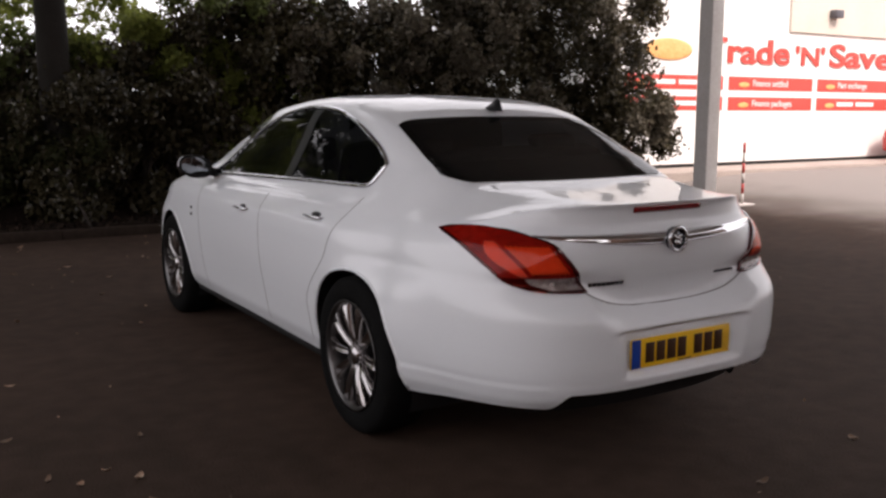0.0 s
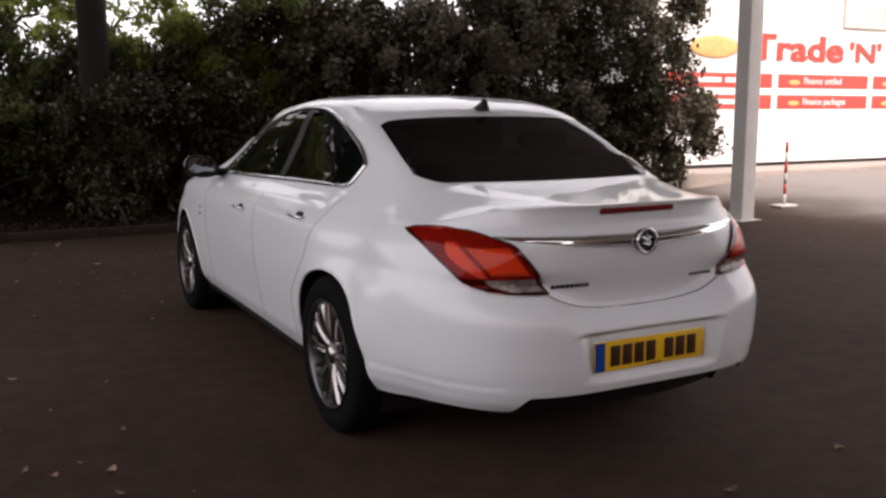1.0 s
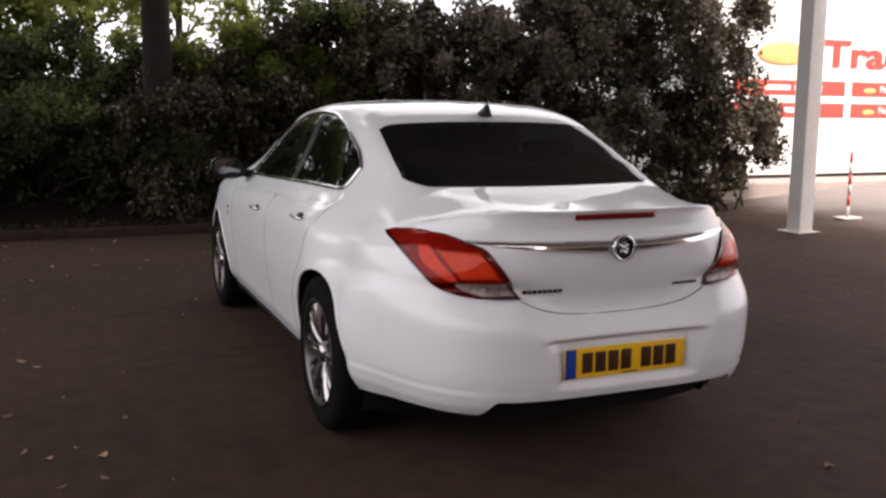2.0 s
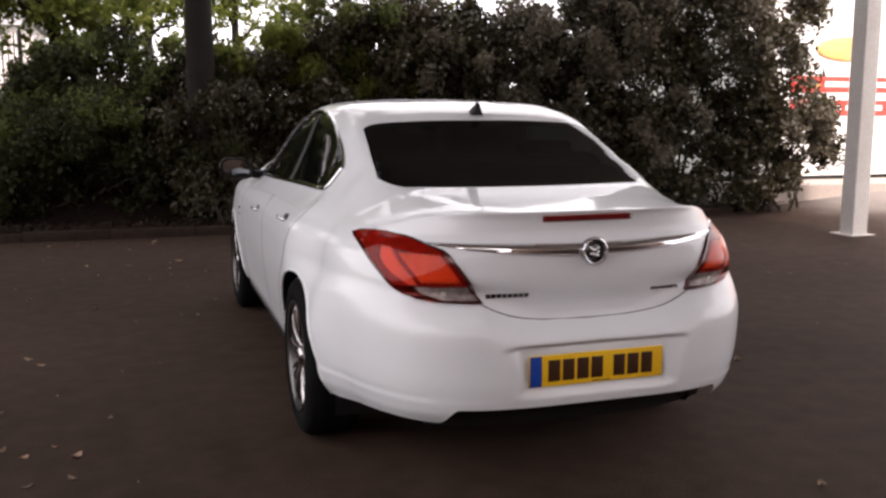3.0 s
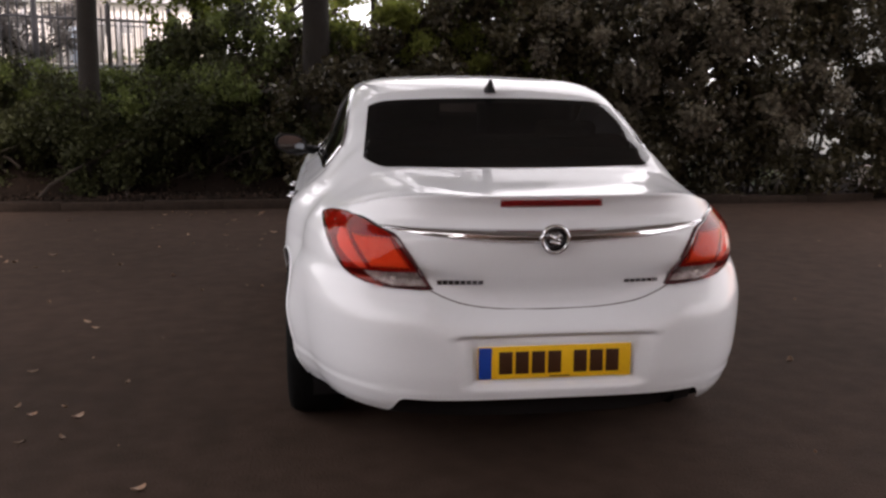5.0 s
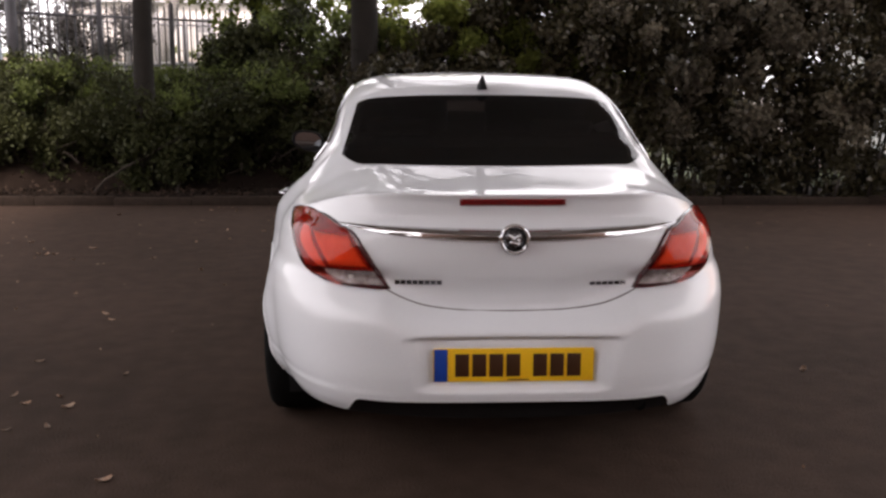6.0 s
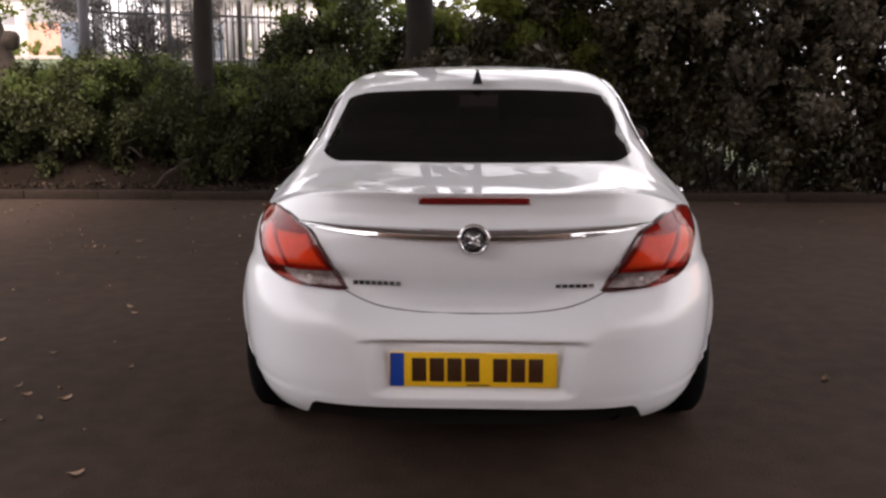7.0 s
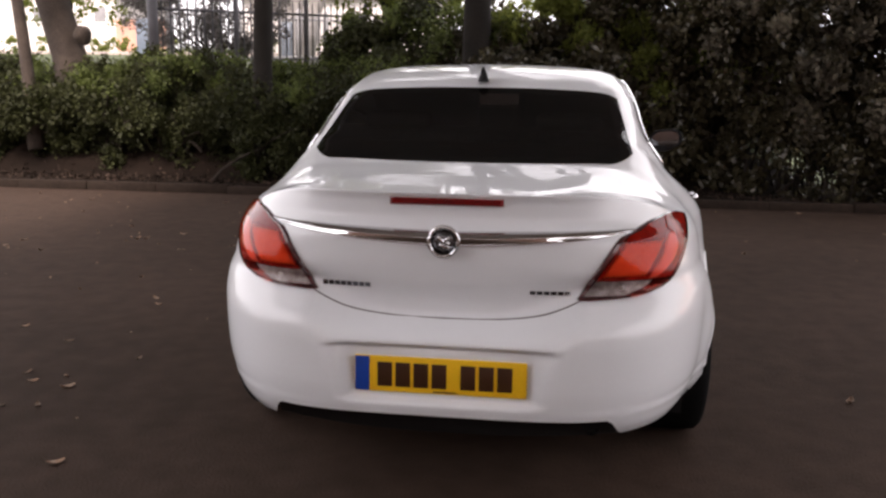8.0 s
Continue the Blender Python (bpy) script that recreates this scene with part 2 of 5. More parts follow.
def box(bm, lo, hi, bevel=0.0):
    """A box between two corners, with bevelled edges, added to bm."""
    m = Matrix.Translation([(a + b) / 2 for a, b in zip(lo, hi)]) @ Matrix.Diagonal([*(b - a for a, b in zip(lo, hi)), 1])
    made = bmesh.ops.create_cube(bm, size=1, matrix=m)["verts"]
    if bevel > 0:
        edges = list({e for v in made for e in v.link_edges})
        bmesh.ops.bevel(bm, geom=edges, offset=bevel, segments=2, profile=0.5, affect="EDGES")
    return bm


def tube(points, radii, sides=10, closed=False, cap=True):
    """Vertices and faces of a tube along points with a radius at each."""
    pts = [Vector(p) for p in points]
    verts, faces = [], []
    n = len(pts)
    up = Vector((0, 0, 1))
    for i, p in enumerate(pts):
        a = pts[(i - 1) % n] if closed or i > 0 else pts[i]
        b = pts[(i + 1) % n] if closed or i < n - 1 else pts[i]
        d = (b - a).normalized()
        s = d.cross(up if abs(d.z) < 0.95 else Vector((1, 0, 0))).normalized()
        q = s.cross(d).normalized()
        r = radii[i] if not isinstance(radii, float) else radii
        for k in range(sides):
            ang = 2 * math.pi * k / sides
            verts.append(p + s * (r * math.cos(ang)) + q * (r * math.sin(ang)))
    rings = n if closed else n - 1
    for i in range(rings):
        for k in range(sides):
            j = (i + 1) % n
            faces.append((i * sides + k, i * sides + (k + 1) % sides, j * sides + (k + 1) % sides, j * sides + k))
    if cap and not closed:
        faces.append(tuple(range(sides))[::-1])
        faces.append(tuple(range((n - 1) * sides, n * sides)))
    return verts, faces


def join_meshes(pieces):
    verts, faces = [], []
    for v, f in pieces:
        o = len(verts)
        verts += list(v)
        faces += [tuple(i + o for i in q) for q in f]
    return verts, faces


def curve(keys, v):
    """A smooth curve through (place, value) keys."""
    if v <= keys[0][0]:
        return keys[0][1]
    if v >= keys[-1][0]:
        return keys[-1][1]
    for i in range(len(keys) - 1):
        if v <= keys[i + 1][0]:
            break
    (x0, y0), (x1, y1) = keys[i], keys[i + 1]
    h = x1 - x0
    d = (y1 - y0) / h

    def slope(k):
        if k == 0 or k == len(keys) - 1:
            return d
        a = (keys[k][1] - keys[k - 1][1]) / (keys[k][0] - keys[k - 1][0])
        b = (keys[k + 1][1] - keys[k][1]) / (keys[k + 1][0] - keys[k][0])
        return 0.0 if a * b <= 0 else 2 * a * b / (a + b)

    m0, m1 = slope(i), slope(i + 1)
    t = (v - x0) / h
    return (y0 * (2 * t ** 3 - 3 * t ** 2 + 1) + m0 * h * (t ** 3 - 2 * t ** 2 + t)
            + y1 * (3 * t ** 2 - 2 * t ** 3) + m1 * h * (t ** 3 - t ** 2))


def step(a, b, v):
    t = min(1.0, max(0.0, (v - a) / (b - a)))
    return t * t * (3 - 2 * t)


def grid_faces(rows, cols, skip=None):
    return [(r * cols + c, r * cols + c + 1, (r + 1) * cols + c + 1, (r + 1) * cols + c)
            for r in range(rows - 1) for c in range(cols - 1) if not (skip and skip(r, c))]


# ---- ground ----
KERB_Y = 7.9


def land(x, y):
    """Height of the ground: flat under the car, a bank behind the hedge, a slight rise towards the shop."""
    bank = (0.10 * step(KERB_Y + 0.1, KERB_Y + 0.2, y) + 1.4 * step(8.6, 10.6, y) + 0.04 * max(0.0, y - 10.6)) * (1 - step(2.0, 4.0, x))
    right = 0.30 * step(5.5, 11.0, x) * step(1.0, 8.0, y + 0.35 * (x - 6)) + 0.05 * step(KERB_Y + 0.1, KERB_Y + 0.2, y) * step(2.0, 4.0, x) * (1 - step(6.6, 7.2, x))
    return bank + right


def make_ground():
    xs = sorted(set([round(v, 3) for v in np.concatenate([np.linspace(-400, -20, 12), np.linspace(-20, 26, 93), np.linspace(26, 400, 12)])]))
    ys = sorted(set([round(v, 3) for v in np.concatenate([np.linspace(-400, -12, 10), np.linspace(-12, 7.5, 40), np.linspace(7.5, 11, 36), np.linspace(11, 60, 50), np.linspace(60, 500, 10)])]))
    verts = [(x, y, land(x, y)) for y in ys for x in xs]
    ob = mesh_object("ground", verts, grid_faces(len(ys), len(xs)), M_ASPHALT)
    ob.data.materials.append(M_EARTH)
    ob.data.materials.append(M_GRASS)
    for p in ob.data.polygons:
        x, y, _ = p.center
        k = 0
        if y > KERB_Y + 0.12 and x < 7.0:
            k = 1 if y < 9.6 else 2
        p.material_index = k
    tagged(ob, "dark worn asphalt yard rising to an earth bank and grass", "ground", kind="structure")


make_ground()

# ---- kerb along the hedge ----
kerb = thing("kerb", "weathered grey concrete kerb stones along the earth bed", "kerb", kind="structure", at=(0, KERB_Y, 0))


def make_kerb():
    bm = bmesh.new()
    box(bm, (-0.4555, -0.06, -0.05), (0.4555, 0.075, 0.10), 0.01)
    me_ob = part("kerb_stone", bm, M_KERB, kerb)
    me_ob.location = (-11.5, 0, 0)
    for i in range(1, 20):
        o = me_ob.copy()
        scene.collection.objects.link(o)
        o.location = (-11.5 + 0.914 * i, random.uniform(-0.012, 0.012), random.uniform(-0.012, 0.008))
        o.rotation_euler = (0, 0, random.uniform(-0.008, 0.008))


make_kerb()

# ---- the car ----
Q_ARC, D_FRONT = 2.0, 0.75
P_KEYS = [(0.2, 4.2), (0.55, 4.6), (0.74, 4.5), (0.95, 3.4), (1.1, 3.2)]
D_KEYS = [(0.2, 0.66), (0.7, 0.675), (1.1, 0.68)]
AXLE_R, AXLE_F, WHEEL_Z = 1.0, 3.737, 0.335
Y_REAR = [(0.24, 0.085), (0.29, 0.030), (0.33, -0.006), (0.37, -0.022), (0.41, -0.030), (0.45, -0.034), (0.53, -0.034), (0.57, -0.018), (0.60, 0.018), (0.645, 0.100),
          (0.68, 0.098), (0.75, 0.072), (0.82, 0.062), (0.88, 0.062), (0.905, 0.078), (0.95, 0.10), (0.99, 0.098), (1.02, 0.082)]
Y_FRONT = [(0.2, 4.60), (0.35, 4.68), (0.5, 4.70), (0.65, 4.66), (0.8, 4.50)]
HALF = [(0.2, 0.82), (0.26, 0.85), (0.34, 0.885), (0.5, 0.908), (0.65, 0.912), (0.78, 0.908), (0.85, 0.897), (0.89, 0.876), (0.93, 0.842), (0.96, 0.82), (1.02, 0.77)]
TOP = [(0.08, 1.018), (0.3, 1.038), (0.5, 1.055), (0.61, 1.065), (0.70, 1.097), (0.88, 1.168), (1.0, 1.221), (1.2, 1.328), (1.3, 1.372), (1.45, 1.405), (1.7, 1.432),
       (2.1, 1.446), (2.5, 1.42), (2.8, 1.355), (3.2, 1.17), (3.5, 1.01), (3.8, 0.965), (4.2, 0.91), (4.5, 0.84), (4.71, 0.74)]
SHOULDER = [(0.0, 0.93), (0.8, 0.93), (1.6, 0.936), (2.6, 0.925), (3.3, 0.90), (3.9, 0.86), (4.3, 0.80), (4.7, 0.72)]
F_SEC = [1, 0.97, 0.89, 0.80, 0.72, 0.60, 0.30, 0]
# rise of the upper skin from the shoulder to the centre line, section by section
H_SEC = [
    (0.35, (0, 0.10, 0.30, 0.52, 0.72, 0.90, 0.99, 1)),
    (0.60, (0, 0.12, 0.38, 0.67, 0.86, 0.96, 0.995, 1)),
    (0.83, (0, 0.13, 0.46, 0.79, 0.935, 0.98, 0.998, 1)),
    (0.97, (0, 0.12, 0.36, 0.65, 0.90, 0.97, 0.995, 1)),
    (1.20, (0, 0.05, 0.19, 0.49, 0.80, 0.93, 0.987, 1)),
    (1.60, (0, 0.03, 0.17, 0.50, 0.83, 0.955, 0.99, 1)),
    (2.40, (0, 0.03, 0.17, 0.50, 0.80, 0.94, 0.99, 1)),
    (2.90, (0, 0.04, 0.19, 0.52, 0.80, 0.94, 0.99, 1)),
    (3.60, (0, 0.35, 0.66, 0.80, 0.90, 0.97, 1.0, 1)),
]


TUCK_SIDE = [(0.25, 0.035), (0.40, 0.02), (0.52, 0.012), (0.62, 0.028), (0.68, 0.045), (0.77, 0.082), (0.92, 0.088)]
TUCK_CORNER = [(0.25, 0.098), (0.35, 0.083), (0.42, 0.062), (0.62, 0.056), (0.70, 0.062), (0.77, 0.088), (0.92, 0.10)]


def tuck(z, c):
    """Share by which the body narrows from the wheel arch (c = 0) to the rear corners."""
    side = curve(TUCK_SIDE, z)
    return side + (curve(TUCK_CORNER, z) - side) * step(0.06, 0.44, c)


def half_width(z, y):
    w = curve(HALF, z)
    flare = step(0.72, 0.95, y) * 0.014 * math.exp(-((y - AXLE_R) / 0.42) ** 2 - ((z - 0.62) / 0.16) ** 2) + 0.010 * math.exp(-((y - AXLE_F) / 0.42) ** 2 - ((z - 0.62) / 0.16) ** 2)
    waist = -0.018 * math.exp(-((y - 2.35) / 0.9) ** 2 - ((z - 0.42) / 0.15) ** 2)
    taper = 1 - 0.035 * step(3.2, 4.3, y) - tuck(z, 0.0) * (1 - step(0.72, 1.20, y))
    return (w + flare + waist) * taper


def recess(x, z):
    """Depth of the hollow that holds the number plate."""
    wide = 0.318 - 0.036 * (0.575 - z) / 0.17
    return 0.040 * (1 - step(wide - 0.012, wide + 0.012, abs(x))) * step(0.392, 0.412, z) * (1 - step(0.562, 0.574, z))


def rear_point(c, z, lift=0.0):
    """The rear skin at arc parameter c (1 at the centre line, 0 where the side begins)."""
    w, p, d = curve(HALF, z) * (1 - tuck(z, c)), curve(P_KEYS, z), curve(D_KEYS, z)
    x = w * max(0.0, 1 - c ** Q_ARC) ** (1 / p)
    # the bumper's top edge climbs from the boot gap to the underside of the lamps
    climb = 0.080 * min(1.0, x / 0.417) ** 3.2 * step(0.44, 0.56, z) * (1 - step(0.725, 0.80, z))
    fade = 0.1 + 0.9 * c ** 4
    soft = 0.036 * min(1.0, climb / 0.03)
    face = (curve(Y_REAR, z - climb - soft) + 2 * curve(Y_REAR, z - climb) + curve(Y_REAR, z - climb + soft)) / 4
    y = (face - 0.06) * fade + 0.06 + d * (1 - c) + recess(x, z) * (1 if c > 0.7 else 0)
    # the lower lip stands proud below a crease
    out = 0.007 * (1 - step(0.374, 0.396, z)) * step(0.27, 0.34, z) * step(0.25, 0.65, x) + lift
    if out:
        nx = (x / w) ** (p - 1) * p / w * 0.5 if x > 1e-6 else 0.0
        ny = -Q_ARC * max(c, 1e-4) ** (Q_ARC - 1) / d * 0.5
        n = Vector((nx, ny, 0)).normalized()
        x, y = max(0.0, x + n.x * out), y + n.y * out
    return Vector((x, y, z))


def front_point(c, z):
    w = half_width(z, 4.0)
    return Vector((w * max(0.0, 1 - c ** Q_ARC) ** (1 / 2.5), curve(Y_FRONT, z) - D_FRONT * (1 - c), z))


def lip_height(c):
    return 0.93 + 0.088 * step(0.30, 0.97, c)


def side_point(y, z):
    return Vector((half_width(z, y), y, z))


NR, NS, NF, NZ, NV = 64, 112, 26, 84, 46


def ring_point(col, u):
    """The lower skin: col runs from the rear centre round the side to the front centre, u from sill to shoulder."""
    if col <= NR:
        c = math.cos(math.pi / 2 * col / NR)
        x_here = 0.85 * max(0.0, 1 - c ** Q_ARC) ** (1 / 4.4)
        lo = 0.270 + 0.023 * step(0.1, 0.7, c) + 0.064 * (1 - step(0.515, 0.60, x_here))
        z = lo + (lip_height(c) - lo) * u
        return rear_point(c, z)
    if col <= NR + NS:
        t = (col - NR) / NS
        y_mid = 0.81 + (3.93 - 0.81) * t
        z = 0.255 + (curve(SHOULDER, y_mid) - 0.255) * u
        y0, y1 = rear_point(0.0, z).y, front_point(0.0, z).y
        return side_point(y0 + (y1 - y0) * t, z)
    c = math.sin(math.pi / 2 * (col - NR - NS) / NF)
    z = 0.22 + (curve(SHOULDER, 3.93) - 0.22 + (0.74 - curve(SHOULDER, 3.93)) * c) * u
    return front_point(c, z)


def rises(y):
    """The rise values at y, blended between the sections."""
    if y <= H_SEC[0][0]:
        return H_SEC[0][1]
    for (ya, ha), (yb, hb) in zip(H_SEC, H_SEC[1:]):
        if y <= yb:
            t = (y - ya) / (yb - ya)
            t = 0.5 * t + 0.5 * t * t * (3 - 2 * t)
            return [p + (q - p) * t for p, q in zip(ha, hb)]
    return H_SEC[-1][1]


def section(x0, y, z0, s):
    """A point of the upper skin over the shoulder point (x0, y, z0); s runs 0 to 7 towards the centre line."""
    i = min(6, int(s))
    t = s - i

    def at(values, k):
        return values[max(0, min(7, k))]

    def spline(values):
        p0, p1, p2, p3 = at(values, i - 1), at(values, i), at(values, i + 1), at(values, i + 2)
        return p1 + 0.5 * t * (p2 - p0 + t * (2 * p0 - 5 * p1 + 4 * p2 - p3 + t * (3 * (p1 - p2) + p3 - p0)))

    return Vector((x0 * spline(F_SEC), y, z0 + (curve(TOP, y) - z0) * spline(rises(y))))


def shoulder_at(y):
    """The shoulder's half width and height at y, behind the front arc."""
    if y < 0.81:
        c = min(1.0, max(0.0, 1 - (y - 0.08) / 0.75))
        for _ in range(12):
            p = rear_point(c, lip_height(c))
            c = min(1.0, max(0.0, c + (p.y - y) / 0.75))
        p = rear_point(c, lip_height(c))
        return p.x, p.z
    z = curve(SHOULDER, y)
    return half_width(z, y), z


def skin_from_side(y, z):
    """The upper skin's point at y and height z (the cabin's side)."""
    x0, z0 = shoulder_at(y)
    lo, hi = 0.0, 5.5
    for _ in range(24):
        mid = (lo + hi) / 2
        if section(x0, y, z0, mid).z < z:
            lo = mid
        else:
            hi = mid
    return section(x0, y, z0, lo)


def skin_from_top(x, y):
    """The upper skin's point over (x, y)."""
    x0, z0 = shoulder_at(y)
    lo, hi = 0.0, 7.0
    for _ in range(24):
        mid = (lo + hi) / 2
        if section(x0, y, z0, mid).x > abs(x):
            lo = mid
        else:
            hi = mid
    p = section(x0, y, z0, lo)
    p.x = math.copysign(p.x, x)
    return p


# outlines of the windows
DLO_TOP = [(1.09, 1.125), (1.15, 1.168), (1.3, 1.24), (1.5, 1.312), (1.75, 1.362), (2.0, 1.374), (2.25, 1.357), (2.5, 1.30), (2.75, 1.205), (2.95, 1.10), (3.10, 1.01)]
DLO_LOW = [(1.09, 1.12), (1.10, 1.08), (1.12, 1.04), (1.2, 1.028), (1.37, 1.025), (1.87, 1.015), (2.5, 0.998), (3.10, 0.985)]
Y_DLO = (1.09, 3.10)


def window_edge(s):
    """Lower and upper edge (y) of the rear window at s, -1 to 1 across it."""
    a = abs(s)
    corner = max(0.0, (a - 0.84) / 0.16)
    return 0.618 + 0.05 * a ** 2 + 0.11 * corner ** 2, 1.20 + 0.022 * a ** 2 - 0.02 * corner ** 3


def window_half(k):
    return 0.590 - 0.042 * k


def rear_window_point(s, k):
    lo, hi = window_edge(s)
    return skin_from_top(s * window_half(k), lo + (hi - lo) * k)


def screen_y(x):
    f = abs(x) / 0.68
    return 2.66 - 0.10 * f ** 2, 3.46 - 0.16 * f ** 2


def in_window(p, margin):
    x, y, z = abs(p.x), p.y, p.z
    if Y_DLO[0] < y < Y_DLO[1] and x > 0.45 and z > 0.98:
        if curve(DLO_LOW, y) + margin < z < curve(DLO_TOP, y) - margin:
            return True
    if y < 1.3:
        k = 0.5
        for _ in range(3):
            s = min(1.0, x / window_half(k))
            lo, hi = window_edge(s)
            k = min(1.0, max(0.0, (y - lo) / (hi - lo)))
        if x < window_half(k) - margin and lo + margin < y < hi - margin:
            return True
    if x < 0.66 - margin and z > 0.99:
        a, b = screen_y(x)
        if a + margin < y < b - margin:
            return True
    return False


def mirror_mesh(verts, faces):
    """Both halves of a mesh given for x > 0."""
    n = len(verts)
    return list(verts) + [Vector((-v[0], v[1], v[2])) for v in verts], list(faces) + [tuple(i + n for i in reversed(f)) for f in faces]


CAR_LABEL = "white four-door saloon car with tinted rear glass, parked on asphalt"
car = thing("car", CAR_LABEL, "car")
ARCH_R = 0.368


def make_body():
    cols = NR + NS + NF + 1
    verts = [ring_point(c, u / NZ) for u in range(NZ + 1) for c in range(cols)]
    tops = verts[NZ * cols:]
    faces = []
    arch = [(AXLE_R, WHEEL_Z), (AXLE_F, WHEEL_Z)]

    def inside(v):
        return v.x > 0.5 and any(math.hypot(v.y - a, v.z - b) < ARCH_R for a, b in arch)

    for f in grid_faces(NZ + 1, cols):
        if sum(inside(verts[i]) for i in f) < 3:
            faces.append(f)
    for k, v in enumerate(verts):
        if v.x > 0.5:
            for a, b in arch:
                d = math.hypot(v.y - a, v.z - b)
                if 0 < d < ARCH_R:
                    verts[k] = Vector((v.x, a + (v.y - a) * ARCH_R / d, b + (v.z - b) * ARCH_R / d))
    base = len(verts)
    upper = []
    for j in range(1, NV + 1):
        for c in range(cols):
            t = tops[c]
            upper.append(section(t.x, t.y, t.z, 7.0 * j / NV))
    verts = verts + upper
    start = NZ * cols
    for f in grid_faces(NV + 1, cols):
        g = tuple(start + i for i in f)
        centre = sum((verts[i] for i in g), Vector()) / 4
        if not in_window(centre, 0.012):
            faces.append(g)
    v2, f2 = mirror_mesh(verts, faces)
    ob = mesh_object("body", v2, f2, M_PAINT, car)
    bm = bmesh.new()
    bm.from_mesh(ob.data)
    bmesh.ops.remove_doubles(bm, verts=bm.verts, dist=0.0006)
    bmesh.ops.recalc_face_normals(bm, faces=bm.faces)
    bm.to_mesh(ob.data)
    bm.free()
    ob.data.polygons.foreach_set("use_smooth", [True] * len(ob.data.polygons))


make_body()


def outward(ob):
    """Turns a panel's faces away from the car's middle."""
    me = ob.data
    total = sum(((p.center - Vector((0, 2.3, 0.6))).dot(p.normal) * p.area for p in me.polygons), 0.0)
    if total < 0:
        me.flip_normals()
    return ob


def panel(name, rows, mat, parent, label="", lift=0.004):
    """A skin panel from rows of points, lifted off the surface along its own normal."""
    nr, nc = len(rows), len(rows[0])
    pts = [p.copy() for r in rows for p in r]
    out = []
    centre = Vector((0, 2.3, 0.6))
    for r in range(nr):
        for c in range(nc):
            du = rows[min(nr - 1, r + 1)][c] - rows[max(0, r - 1)][c]
            dv = rows[r][min(nc - 1, c + 1)] - rows[r][max(0, c - 1)]
            n = du.cross(dv)
            n = n.normalized() if n.length > 1e-9 else Vector((0, 0, 1))
            if n.dot(rows[r][c] - centre) < 0:
                n = -n
            out.append(pts[r * nc + c] + n * lift)
    return outward(mesh_object(name, out, grid_faces(nr, nc), mat, parent, label=label))


def make_windows():
    # side windows: glass, black border below and round them, chrome outline
    for sgn in (-1, 1):
        ys = [Y_DLO[0] + (Y_DLO[1] - Y_DLO[0]) * (i / 70) ** 1.3 for i in range(71)]

        def pt(y, z):
            p = skin_from_side(y, z)
            return Vector((sgn * p.x, p.y, p.z))

        rows = []
        for k in range(9):
            rows.append([pt(y, curve(DLO_LOW, y) + (curve(DLO_TOP, y) - curve(DLO_LOW, y)) * k / 8) for y in ys])
        win = panel("side_window", rows, M_GLASS, car, "dark tinted side glass", 0.002)
        win.visible_shadow = False
        edge = [pt(y, curve(DLO_LOW, y)) for y in ys] + [pt(y, curve(DLO_TOP, y)) for y in reversed(ys)]
        edge = [p + Vector((sgn * 0.004, 0, 0.001)) for p in edge]
        v, f = tube(edge, 0.011, 8, closed=True)
        mesh_object("chrome_surround", v, f, M_CHROME, win, label="thin chrome window surround")
        # pillar between the doors
        pil = [[pt(2.02 - 0.09 * k / 8 + d, 1.012 + 0.345 * k / 8) for d in (-0.045, 0, 0.045)] for k in range(9)]
        panel("door_pillar", pil, M_FRIT, win, "gloss black pillar between the windows", 0.006)
    # rear window
    rows = [[rear_window_point(-1 + 2 * i / 80, k / 14) for i in range(81)] for k in range(15)]
    rw = panel("rear_window", rows, M_GLASS, car, "dark tinted rear window", 0.003)
    rw.visible_shadow = False
    rim = rows[0] + [r[-1] for r in rows[1:-1]] + rows[-1][::-1] + [r[0] for r in rows[1:-1]][::-1]
    def border(i, k):
        return rear_window_point(-0.93 + 1.86 * i / 80, 0.075 + 0.85 * k / 14)
    inner = [[border(i, k) for i in range(81)] for k in range(15)]
    band_in = inner[0] + [r[-1] for r in inner[1:-1]] + inner[-1][::-1] + [r[0] for r in inner[1:-1]][::-1]
    panel("window_border", [rim + rim[:1], band_in + band_in[:1]], M_FRIT, rw, "black printed border of the rear window", 0.001)
    # windscreen
    xs = [-0.66 + 1.32 * i / 40 for i in range(41)]
    rows = []
    for k in range(11):
        row = []
        for x in xs:
            a, b = screen_y(x)
            row.append(skin_from_top(x, a + (b - a) * k / 10))
        rows.append(row)
    ws = panel("windscreen", rows, M_GLASS, car, "tinted windscreen", 0.003)
    ws.visible_shadow = False


make_windows()


def arc_c(x, z):
    w = curve(HALF, z) * (1 - tuck(z, 1.0))
    return max(0.0, 1 - (min(abs(x), w) / w) ** curve(P_KEYS, z)) ** (1 / Q_ARC)


def on_rear(x, z, lift):
    p = rear_point(arc_c(x, z), z, lift)
    p.x = math.copysign(p.x, x)
    return p


# lamp outlines as the angle round the corner (degrees) over height
LAMP_IN = [(0.712, 10.2), (0.785, 14.8), (0.85, 21.3), (0.893, 27.8), (0.91, 34.3), (0.929, 41.8), (0.937, 47.3), (0.942, 54.5)]
LAMP_OUT = [(0.712, 12.4), (0.722, 24.9), (0.753, 37.5), (0.81, 47.5), (0.87, 58.4), (0.905, 67.0), (0.921, 72.0), (0.933, 69.5), (0.942, 60.5)]


